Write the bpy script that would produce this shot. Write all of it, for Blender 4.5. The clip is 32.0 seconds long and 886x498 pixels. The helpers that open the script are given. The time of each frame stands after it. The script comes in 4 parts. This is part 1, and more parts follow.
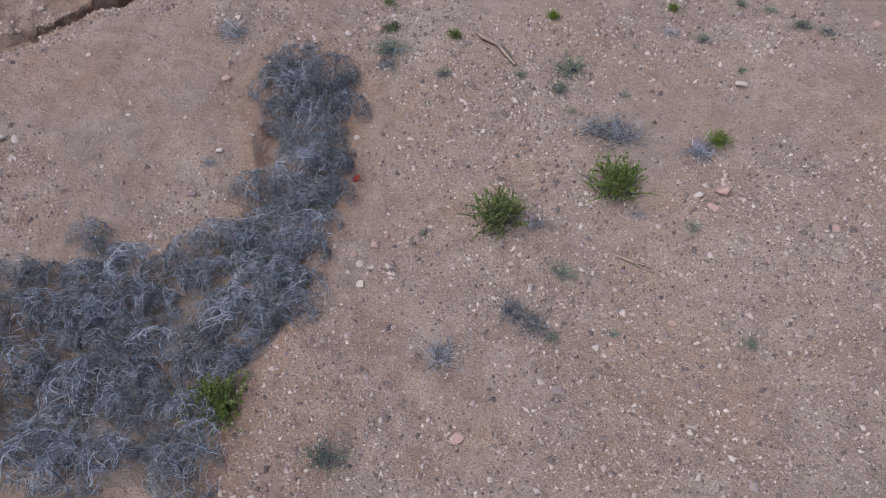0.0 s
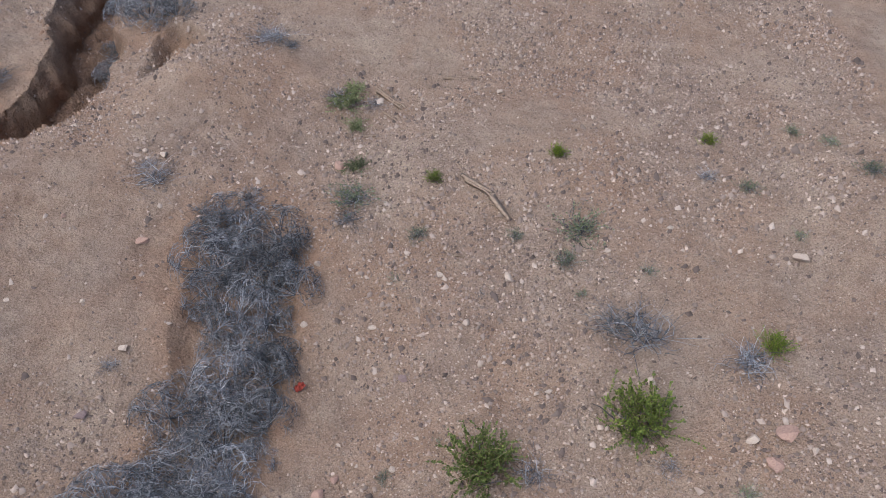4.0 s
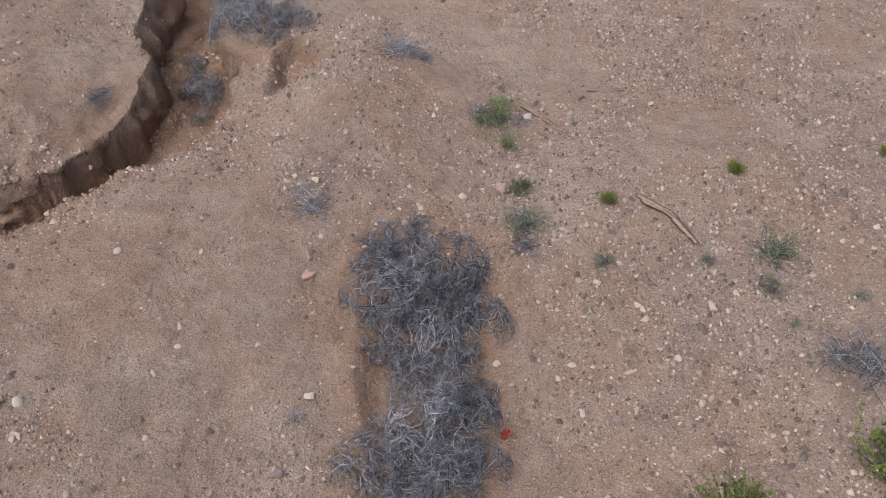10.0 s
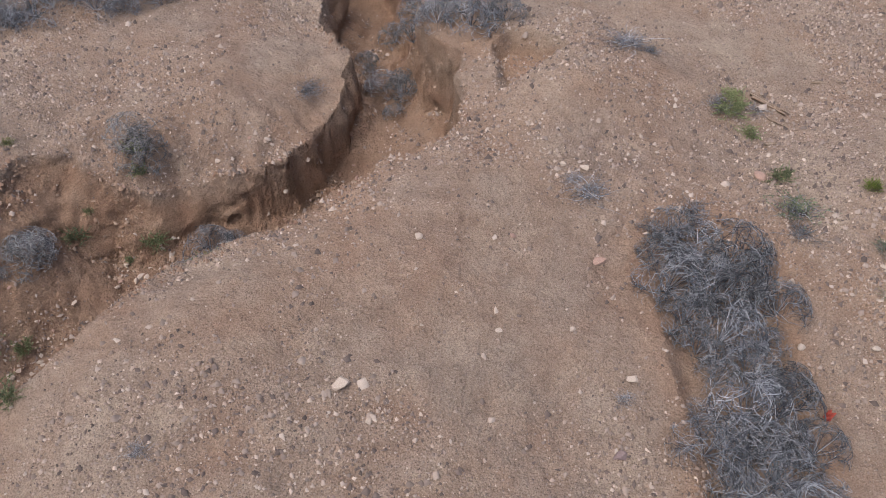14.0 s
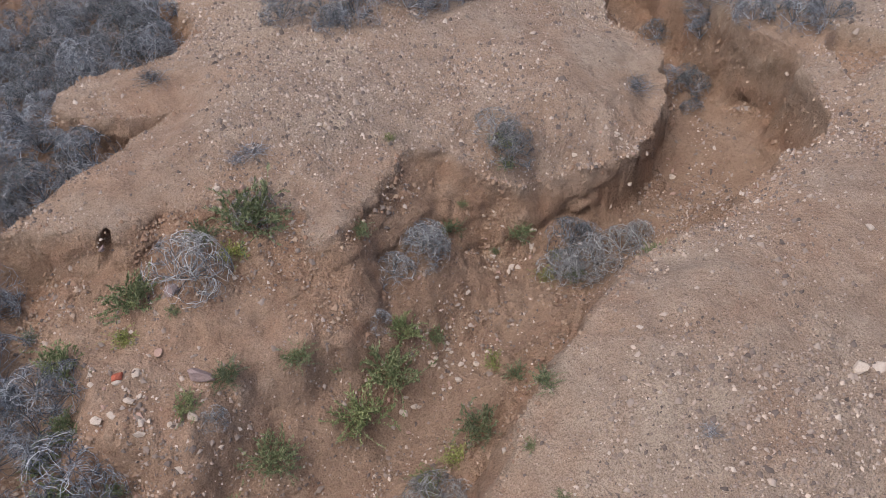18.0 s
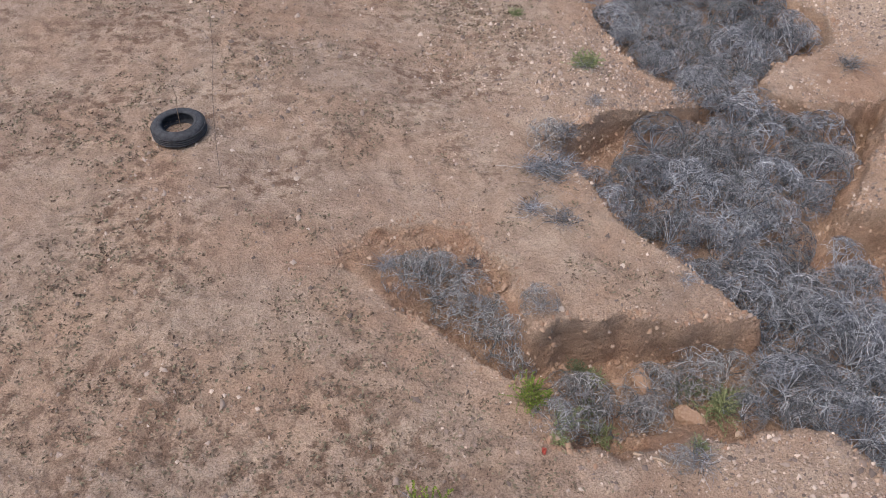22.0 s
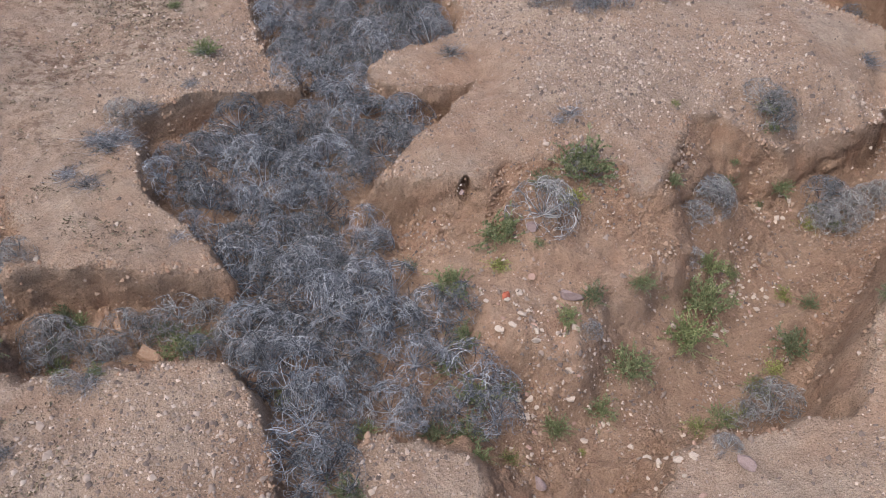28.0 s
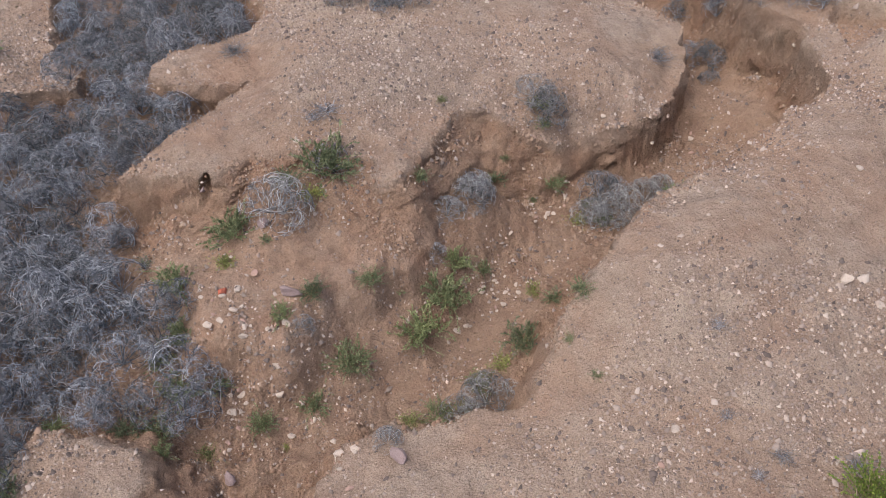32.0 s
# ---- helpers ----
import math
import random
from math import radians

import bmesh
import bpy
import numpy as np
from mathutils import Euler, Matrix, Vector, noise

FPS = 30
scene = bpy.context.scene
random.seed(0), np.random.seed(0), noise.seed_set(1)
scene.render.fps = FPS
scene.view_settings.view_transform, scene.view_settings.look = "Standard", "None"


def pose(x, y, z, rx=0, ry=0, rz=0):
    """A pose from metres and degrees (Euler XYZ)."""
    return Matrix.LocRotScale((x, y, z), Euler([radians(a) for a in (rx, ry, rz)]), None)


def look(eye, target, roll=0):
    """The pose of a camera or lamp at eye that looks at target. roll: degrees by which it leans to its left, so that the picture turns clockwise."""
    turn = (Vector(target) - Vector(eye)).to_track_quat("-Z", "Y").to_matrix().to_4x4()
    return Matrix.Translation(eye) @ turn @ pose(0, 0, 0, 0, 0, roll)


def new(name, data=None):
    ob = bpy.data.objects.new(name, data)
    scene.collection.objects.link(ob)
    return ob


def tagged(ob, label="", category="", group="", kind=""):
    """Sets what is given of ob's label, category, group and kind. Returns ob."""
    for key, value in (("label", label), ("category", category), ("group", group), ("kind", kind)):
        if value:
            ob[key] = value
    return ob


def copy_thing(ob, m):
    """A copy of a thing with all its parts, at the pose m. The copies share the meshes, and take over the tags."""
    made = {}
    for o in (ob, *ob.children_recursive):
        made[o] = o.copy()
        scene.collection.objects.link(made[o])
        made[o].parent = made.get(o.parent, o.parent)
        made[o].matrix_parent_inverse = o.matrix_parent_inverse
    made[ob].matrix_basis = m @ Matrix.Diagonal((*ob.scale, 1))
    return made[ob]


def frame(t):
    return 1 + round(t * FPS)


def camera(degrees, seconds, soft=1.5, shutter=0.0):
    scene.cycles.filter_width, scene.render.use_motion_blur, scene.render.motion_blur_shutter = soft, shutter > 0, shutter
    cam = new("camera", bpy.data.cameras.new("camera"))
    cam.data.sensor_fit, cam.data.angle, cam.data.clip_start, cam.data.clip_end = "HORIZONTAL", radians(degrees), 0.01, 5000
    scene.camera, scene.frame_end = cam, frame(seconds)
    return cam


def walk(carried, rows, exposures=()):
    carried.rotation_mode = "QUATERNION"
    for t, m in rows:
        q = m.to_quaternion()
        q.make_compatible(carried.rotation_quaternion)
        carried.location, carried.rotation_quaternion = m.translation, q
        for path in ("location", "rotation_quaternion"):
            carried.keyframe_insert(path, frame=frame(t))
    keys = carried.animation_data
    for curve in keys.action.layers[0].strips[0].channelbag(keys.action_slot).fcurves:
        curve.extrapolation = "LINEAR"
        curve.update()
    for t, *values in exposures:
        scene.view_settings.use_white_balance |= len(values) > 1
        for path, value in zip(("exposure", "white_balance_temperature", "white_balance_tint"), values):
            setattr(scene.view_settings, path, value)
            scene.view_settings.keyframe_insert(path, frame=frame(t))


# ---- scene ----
cam = camera(60.5, 32.0, soft=0.8)
PATH = [
    (0, (0.050, -0.120, 6.051), (0.050, 1.290, 4.633), 0.10),
    (1, (0.121, 0.386, 6.029), (0.114, 1.801, 4.616), -0.12),
    (2, (0.200, 1.067, 6.019), (0.189, 2.490, 4.613), -0.31),
    (3, (0.310, 2.108, 5.987), (0.284, 3.533, 4.584), -0.42),
    (3.5, (0.330, 2.492, 5.977), (0.310, 3.917, 4.575), -0.20),
    (4, (0.388, 2.738, 5.983), (0.366, 4.166, 4.583), -0.23),
    (4.5, (0.404, 2.901, 5.999), (0.388, 4.334, 4.604), 0.01),
    (6.5, (0.512, 3.325, 6.019), (0.496, 4.738, 4.603), -0.80),
    (7, (0.185, 3.362, 5.967), (0.179, 4.773, 4.550), -0.72),
    (8, (-0.919, 3.397, 5.918), (-0.901, 4.814, 4.507), -0.24),
    (9, (-1.400, 3.377, 5.834), (-1.374, 4.800, 4.429), -0.10),
    (10, (-1.547, 3.328, 5.808), (-1.516, 4.755, 4.407), -0.04),
    (11, (-1.835, 3.292, 5.771), (-1.789, 4.723, 4.374), 0.28),
    (12, (-3.098, 3.309, 5.707), (-3.031, 4.747, 4.318), 0.86),
    (13, (-4.033, 3.276, 5.622), (-3.962, 4.727, 4.248), 0.87),
    (13.5, (-4.240, 3.262, 5.630), (-4.174, 4.709, 4.250), 0.80),
    (15.5, (-4.712, 3.171, 5.635), (-4.633, 4.619, 4.258), 1.04),
    (16, (-5.146, 3.165, 5.655), (-5.071, 4.611, 4.275), 0.86),
    (17, (-6.559, 3.173, 5.703), (-6.481, 4.611, 4.316), 0.85),
    (18, (-8.466, 3.187, 5.770), (-8.396, 4.620, 4.377), 0.78),
    (19, (-10.747, 3.182, 5.800), (-10.701, 4.612, 4.402), 0.33),
    (20, (-13.311, 3.152, 5.934), (-13.275, 4.567, 4.521), 0.10),
    (21, (-15.424, 3.088, 5.966), (-15.391, 4.503, 4.552), 0.30),
    (21.5, (-16.273, 3.054, 5.966), (-16.235, 4.467, 4.551), 0.41),
    (22, (-16.912, 2.999, 5.913), (-16.875, 4.419, 4.506), 0.18),
    (22.5, (-17.185, 2.909, 5.888), (-17.153, 4.333, 4.483), -0.03),
    (23, (-17.117, 2.798, 5.885), (-17.083, 4.220, 4.479), 0.07),
    (24, (-16.482, 2.549, 5.929), (-16.455, 3.975, 4.528), -0.12),
    (25, (-15.483, 2.362, 6.034), (-15.468, 3.791, 4.636), -0.39),
    (25.5, (-14.908, 2.314, 6.117), (-14.900, 3.734, 4.708), -0.43),
    (27.5, (-12.570, 2.010, 6.205), (-12.540, 3.437, 4.805), 0.27),
    (28, (-11.820, 1.944, 6.242), (-11.803, 3.371, 4.840), -0.13),
    (29, (-10.252, 1.830, 6.271), (-10.260, 3.263, 4.876), -0.77),
    (30, (-8.756, 1.808, 6.207), (-8.774, 3.252, 4.823), -1.11),
    (30.5, (-8.541, 1.790, 6.197), (-8.543, 3.232, 4.812), -0.62),
    (31, (-8.692, 1.801, 6.176), (-8.692, 3.240, 4.787), -0.76),
    (32, (-8.831, 1.829, 6.183), (-8.817, 3.262, 4.787), -0.70),
]
EXPOSURES = [(0, 0.33, 5700, 11), (4, 0.36, 6050, 10), (9, 0.38, 6300, 11), (16, 0.45, 6450, 12), (18.5, 0.5, 6300, 10), (20, 0.7, 6250, 10), (21, 0.75, 6450, 11), (22.5, 0.64, 6500, 12), (25, 0.58, 6500, 12), (28, 0.67, 6350, 11), (32, 0.64, 6400, 11)]
walk(cam, [(t, look(eye, target, roll)) for t, eye, target, roll in PATH], EXPOSURES)

# ---------------------------------------------------------------- world and light
world = bpy.data.worlds.new("overcast_sky")
scene.world = world
world.use_nodes = True
wn = world.node_tree.nodes
sky = wn.new("ShaderNodeTexSky")
sky.sky_type = "NISHITA"
sky.sun_disc = False
sky.sun_elevation = radians(64)
sky.sun_rotation = radians(-124)
sky.air_density, sky.dust_density, sky.ozone_density = 1.0, 4.0, 0.6
wn["Background"].inputs["Strength"].default_value = 0.15
world.node_tree.links.new(sky.outputs[0], wn["Background"].inputs["Color"])
sun = new("sun", bpy.data.lights.new("sun", "SUN"))
sun.data.energy, sun.data.angle, sun.data.color = 1.4, radians(55), (1.0, 0.96, 0.9)
sun.matrix_world = look((-18, -12, 44), (0, 0, 0))

rng = np.random.default_rng(7)


# ---------------------------------------------------------------- materials
def material(name, rough=0.95):
    m = bpy.data.materials.new(name)
    m.use_nodes = True
    nt = m.node_tree
    b = nt.nodes["Principled BSDF"]
    b.inputs["Roughness"].default_value = rough
    b.inputs["Specular IOR Level"].default_value = 0.2
    return m, nt, b


def node(nt, kind, **values):
    n = nt.nodes.new(kind)
    for key, value in values.items():
        n.inputs[key].default_value = value
    return n


def noise_tex(nt, scale, detail=4.0, rough=0.6):
    tc = nt.nodes.get("Texture Coordinate") or nt.nodes.new("ShaderNodeTexCoord")
    n = node(nt, "ShaderNodeTexNoise", Scale=scale, Detail=detail, Roughness=rough)
    nt.links.new(tc.outputs["Object"], n.inputs["Vector"])
    return n


def ramp(nt, source, stops):
    r = nt.nodes.new("ShaderNodeValToRGB")
    while len(r.color_ramp.elements) < len(stops):
        r.color_ramp.elements.new(0.5)
    for e, (p, c) in zip(r.color_ramp.elements, stops):
        e.position = p
        e.color = (*c, 1) if len(c) == 3 else c
    nt.links.new(source, r.inputs["Fac"])
    return r.outputs["Color"]


def mix(nt, fac, a, b, blend="MIX"):
    n = nt.nodes.new("ShaderNodeMix")
    n.data_type, n.blend_type = "RGBA", blend
    for value, slot in ((fac, 0), (a, 6), (b, 7)):
        if isinstance(value, (int, float)):
            n.inputs[slot].default_value = value
        elif isinstance(value, tuple):
            n.inputs[slot].default_value = (*value, 1)
        else:
            nt.links.new(value, n.inputs[slot])
    return n.outputs[2]


def attribute(nt, name):
    a = nt.nodes.new("ShaderNodeAttribute")
    a.attribute_name = name
    return a.outputs["Fac"]


def bump(nt, b, source, strength, distance):
    n = node(nt, "ShaderNodeBump", Strength=strength, Distance=distance)
    nt.links.new(source, n.inputs["Height"])
    before = b.inputs["Normal"].links
    if before:
        nt.links.new(before[0].from_socket, n.inputs["Normal"])
    nt.links.new(n.outputs[0], b.inputs["Normal"])


def ground_material():
    m, nt, b = material("desert_soil", 0.97)
    fine, mid, big = noise_tex(nt, 38, 6, 0.7), noise_tex(nt, 4.5, 5, 0.62), noise_tex(nt, 0.55, 4, 0.55)
    soil = ramp(nt, mid.outputs[0], [(0.3, SOIL_DARK), (0.55, SOIL_MID), (0.75, SOIL_PALE)])
    soil = mix(nt, ramp(nt, big.outputs[0], [(0.38, (0, 0, 0)), (0.66, (1, 1, 1))]), soil, mix(nt, 0.45, soil, SOIL_SAND))
    bare = ramp(nt, noise_tex(nt, 0.8, 5, 0.62).outputs[0], [(0.42, (0, 0, 0)), (0.62, (0.55, 0.55, 0.55))])
    clay = ramp(nt, mid.outputs[0], [(0.28, CLAY_DARK), (0.6, CLAY_MID), (0.8, CLAY_PALE)])
    reds = noise_tex(nt, 2.2, 4, 0.6)
    clay = mix(nt, ramp(nt, reds.outputs[0], [(0.46, (0, 0, 0)), (0.64, (0.7, 0.7, 0.7))]), clay, mix(nt, 0.5, clay, CLAY_RED))
    # hand-sized blotches of sand and of darker grit
    blot = noise_tex(nt, 2.6, 6, 0.68)
    soil = mix(nt, ramp(nt, blot.outputs[0], [(0.36, (0.6, 0.6, 0.6)), (0.48, (0, 0, 0))]), soil, mix(nt, 0.55, soil, SOIL_DARK))
    soil = mix(nt, ramp(nt, blot.outputs[0], [(0.54, (0, 0, 0)), (0.66, (0.65, 0.65, 0.65))]), soil, SOIL_SAND)
    col = mix(nt, bare, soil, clay)
    col = mix(nt, attribute(nt, "clay"), col, clay)
    # silt of the wash
    silt = ramp(nt, noise_tex(nt, 3.2, 5, 0.6).outputs[0], [(0.3, SILT_DARK), (0.7, SILT_PALE)])
    col = mix(nt, mix(nt, 1.0, attribute(nt, "wash"), (0.85, 0.85, 0.85), "MULTIPLY"), col, silt)
    # darker crusted scraps on the western flat
    scraps = noise_tex(nt, 7.5, 5, 0.65)
    spots = ramp(nt, scraps.outputs[0], [(0.47, (0, 0, 0)), (0.58, (1, 1, 1))])
    patches = ramp(nt, noise_tex(nt, 0.9, 3, 0.5).outputs[0], [(0.4, (0.25, 0.25, 0.25)), (0.62, (1, 1, 1))])
    amount = mix(nt, 1.0, mix(nt, 1.0, spots, patches, "MULTIPLY"), attribute(nt, "scrub"), "MULTIPLY")
    col = mix(nt, amount, col, SCRUB)
    # grit and half-buried pebbles
    tc = nt.nodes["Texture Coordinate"].outputs["Object"]
    stones = attribute(nt, "gravel")
    grains = []
    for size, low, high in ((31.0, 0.16, 0.3), (74.0, 0.2, 0.36)):
        v = node(nt, "ShaderNodeTexVoronoi", Scale=size)
        nt.links.new(tc, v.inputs["Vector"])
        grain = ramp(nt, v.outputs["Distance"], [(low, (1, 1, 1)), (high, (0, 0, 0))])
        tone = ramp(nt, v.outputs["Color"], [(0.15, (0.13, 0.1, 0.088)), (0.45, (0.29, 0.22, 0.18)), (0.7, (0.44, 0.35, 0.29)), (0.95, (0.62, 0.53, 0.45))])
        pick = ramp(nt, v.outputs["Color"], [(0.48, (0, 0, 0)), (0.62, (1, 1, 1))])
        shown = mix(nt, 1.0, mix(nt, 1.0, grain, pick, "MULTIPLY"), stones, "MULTIPLY")
        col = mix(nt, shown, col, tone)
        grains.append(shown)
    col = mix(nt, ramp(nt, fine.outputs[0], [(0.36, (0.3, 0.3, 0.3)), (0.5, (0, 0, 0))]), col, mix(nt, 0.5, col, (0.13, 0.075, 0.055)))
    # grit, grain by grain
    grit = ramp(nt, noise_tex(nt, 85, 3, 0.7).outputs[0], [(0.38, (0.62, 0.6, 0.58)), (0.56, (1, 1, 1))])
    col = mix(nt, 1.0, col, grit, "MULTIPLY")
    nt.links.new(col, b.inputs["Base Color"])
    lumps = noise_tex(nt, 13, 4, 0.6)
    # crumbly faces of the banks
    warp = node(nt, "ShaderNodeVectorMath")
    nt.links.new(tc, warp.inputs[0])
    nt.links.new(noise_tex(nt, 9, 3, 0.6).outputs["Color"], warp.inputs[1])
    for size, deep in ((7.0, 0.09), (19.0, 0.05)):
        v = node(nt, "ShaderNodeTexVoronoi", Scale=size)
        nt.links.new(warp.outputs[0], v.inputs["Vector"])
        crumb = mix(nt, 1.0, ramp(nt, v.outputs["Distance"], [(0.0, (1, 1, 1)), (0.62, (0, 0, 0))]), attribute(nt, "crumbly"), "MULTIPLY")
        bump(nt, b, crumb, 0.45, deep)
    bump(nt, b, mid.outputs[0], 0.8, 0.08)
    bump(nt, b, lumps.outputs[0], 0.9, 0.05)
    bump(nt, b, fine.outputs[0], 0.75, 0.032)
    bump(nt, b, grains[0], 0.9, 0.03)
    bump(nt, b, grains[1], 0.6, 0.012)
    return m


SOIL_DARK, SOIL_MID, SOIL_PALE, SOIL_SAND = (0.232, 0.168, 0.131), (0.33, 0.251, 0.199), (0.405, 0.319, 0.255), (0.443, 0.351, 0.268)
CLAY_DARK, CLAY_MID, CLAY_PALE = (0.274, 0.169, 0.114), (0.35, 0.234, 0.163), (0.41, 0.294, 0.213)
CLAY_RED = (0.31, 0.165, 0.105)
SCRUB = (0.175, 0.115, 0.082)
SILT_DARK, SILT_PALE = (0.25, 0.157, 0.11), (0.33, 0.23, 0.165)


def plain_material(name, dark, pale, scale=14.0, rough=0.9, relief=0.4, distance=0.01, tone=0.35):
    """A grained material whose brightness varies from piece to piece."""
    m, nt, b = material(name, rough)
    n = noise_tex(nt, scale, 5, 0.65)
    col = ramp(nt, n.outputs[0], [(0.3, dark), (0.7, pale)])
    info = nt.nodes.new("ShaderNodeObjectInfo")
    col = mix(nt, ramp(nt, info.outputs["Random"], [(0, (0, 0, 0)), (1, (tone, tone, tone))]), col, dark)
    nt.links.new(col, b.inputs["Base Color"])
    bump(nt, b, n.outputs[0], relief, distance)
    return m


def island_material(name, stops, rough=0.9, tone=0.3):
    """Colour that varies from piece to piece inside one mesh."""
    m, nt, b = material(name, rough)
    g = nt.nodes.new("ShaderNodeNewGeometry")
    col = ramp(nt, g.outputs["Random Per Island"], stops)
    n = noise_tex(nt, 60, 3, 0.6)
    col = mix(nt, ramp(nt, n.outputs[0], [(0.3, (0.3, 0.3, 0.3)), (0.7, (0, 0, 0))]), col, mix(nt, 0.7, col, (0.08, 0.06, 0.05)))
    info = nt.nodes.new("ShaderNodeObjectInfo")
    hue = node(nt, "ShaderNodeHueSaturation", Hue=0.5)
    for slot, low, high in (("Value", 1 - tone, 1 + 0.6 * tone), ("Saturation", 1 - 0.5 * tone, 1 + 0.4 * tone)):
        to = node(nt, "ShaderNodeMapRange")
        to.inputs[3].default_value, to.inputs[4].default_value = low, high
        nt.links.new(info.outputs["Random"], to.inputs[0])
        nt.links.new(to.outputs[0], hue.inputs[slot])
    nt.links.new(col, hue.inputs["Color"])
    nt.links.new(hue.outputs[0], b.inputs["Base Color"])
    return m


SOIL = ground_material()
GRAVEL = island_material("gravel_stone", [(0, (0.1, 0.079, 0.071)), (0.25, (0.18, 0.139, 0.121)), (0.6, (0.275, 0.216, 0.183)), (0.85, (0.4, 0.322, 0.272)), (1, (0.52, 0.432, 0.368))])
PALE_ROCK = plain_material("pale_limestone", (0.34, 0.27, 0.22), (0.57, 0.48, 0.4), 16, 0.9, 0.6)
PINK_ROCK = plain_material("pink_sandstone", (0.27, 0.17, 0.135), (0.45, 0.31, 0.25), 14, 0.9, 0.6)
GREY_ROCK = plain_material("grey_purple_stone", (0.17, 0.12, 0.115), (0.32, 0.245, 0.23), 16, 0.9, 0.5)
RED_ROCK = plain_material("red_sandstone", (0.27, 0.07, 0.045), (0.42, 0.14, 0.085), 14, 0.9, 0.5)
CLOD = plain_material("clay_clod", CLAY_DARK, CLAY_PALE, 9, 0.97, 0.8, 0.03)
TWIG = island_material("dead_grey_twig", [(0, (0.05, 0.054, 0.064)), (0.3, (0.12, 0.128, 0.147)), (0.6, (0.24, 0.25, 0.276)), (0.82, (0.38, 0.394, 0.418)), (1, (0.55, 0.562, 0.585))], tone=0.4)
TWIG_PALE = island_material("bleached_twig", [(0, (0.09, 0.088, 0.09)), (0.4, (0.21, 0.208, 0.215)), (0.7, (0.36, 0.356, 0.357)), (1, (0.55, 0.545, 0.53))])
# darker twig colour: the shade deep inside a bush, put into the colour
TWIG_SHADED = island_material("shaded_inner_twig", [(0, (0.05, 0.048, 0.053)), (0.6, (0.11, 0.108, 0.12)), (1, (0.19, 0.187, 0.2))])
TWIG_BROWN = island_material("brown_dry_twig", [(0, (0.1, 0.07, 0.05)), (0.5, (0.22, 0.16, 0.115)), (1, (0.36, 0.29, 0.22))])
LEAF_BRIGHT = island_material("resinous_green_leaf", [(0, (0.06, 0.1, 0.015)), (0.5, (0.14, 0.2, 0.03)), (1, (0.27, 0.32, 0.07))], 0.6)
LEAF_HERB = island_material("soft_green_leaf", [(0, (0.1, 0.125, 0.055)), (0.5, (0.2, 0.232, 0.11)), (1, (0.34, 0.365, 0.2))], 0.75)
LEAF_GREY = island_material("grey_green_leaf", [(0, (0.09, 0.12, 0.07)), (0.5, (0.18, 0.22, 0.125)), (1, (0.3, 0.32, 0.21))], 0.85)
LEAF_YELLOW = island_material("yellow_green_leaf", [(0, (0.13, 0.15, 0.05)), (0.5, (0.24, 0.25, 0.085)), (1, (0.38, 0.37, 0.15))], 0.8)
DRY_WOOD = plain_material("weathered_wood", (0.2, 0.14, 0.1), (0.42, 0.33, 0.25), 30, 0.9, 0.6, 0.01)


# ---------------------------------------------------------------- the lie of the land
TABLE = np.random.default_rng(3).random((64, 64))


def lattice(x, y, seed=0):
    """Smooth value noise, 0 to 1."""
    x, y = x + 17.3 * seed, y + 31.7 * seed
    i, j = np.floor(x).astype(int), np.floor(y).astype(int)
    u, v = x - i, y - j
    u, v = u * u * (3 - 2 * u), v * v * (3 - 2 * v)
    t = lambda a, b: TABLE[a % 64, b % 64]
    return (t(i, j) * (1 - u) + t(i + 1, j) * u) * (1 - v) + (t(i, j + 1) * (1 - u) + t(i + 1, j + 1) * u) * v


def fractal(x, y, scale, octaves=4, seed=0):
    """Layered noise about zero, roughly -0.5 to 0.5."""
    total, size = 0 * x, 0.5
    for k in range(octaves):
        total = total + size * 2 * (lattice(x * scale * 2 ** k, y * scale * 2 ** k, seed + k) - 0.5)
        size *= 0.5
    return total


# Spot heights of the old surface: x, y, height.
EAST_SPOTS = [(1.2, 4.4, 0.26), (3, 6.5, 0.64), (0.9, 7.9, 0.6), (1.5, 9.6, 0.91), (0.1, 9.2, 0.78), (-0.8, 6.6, 0.17), (-0.8, 5.5, 0.08), (-0.9, 9.4, 0.74),
              (5.5, 8, 1.0), (5, 4, 0.5), (2, 13, 1.25), (-0.5, 3, 0.0), (-2.2, 7.6, 0.42), (-2.3, 6.2, 0.12), (-3.3, 4, 0.1), (-0.8, 13, 1.2)]
DOME_SPOTS = [(-2.9, 6.6, 0.3), (-3.05, 7.45, 0.59), (-3.9, 9.2, 1.24), (-2.65, 10.6, 1.5), (-3.3, 9.0, 0.97), (-5.05, 7.05, 0.74), (-6.5, 7.6, 1.08), (-5.8, 7.7, 1.14), (-5.7, 8.2, 1.1), (-4.3, 8.15, 0.97), (-3.6, 8.0, 0.8), (-7.1, 6.9, 0.95), (-7.6, 6.3, 0.7), (-3.45, 10.4, 1.05), (-4.1, 9.0, 1.07),
              (-6.9, 5.2, 0.5), (-9.7, 5.3, 0.26), (-9.2, 5.1, 0.34), (-8.2, 5.6, 0.52), (-4.5, 5, 0.4), (-7, 3, 0.3), (-2.2, 9.4, 0.85), (-3.2, 12, 1.15), (-2.5, 11.1, 1.28), (-3.5, 11.8, 1.08), (-3.6, 11.25, 1.12), (-4.0, 12.15, 1.02), (-3.7, 10.7, 1.05)]
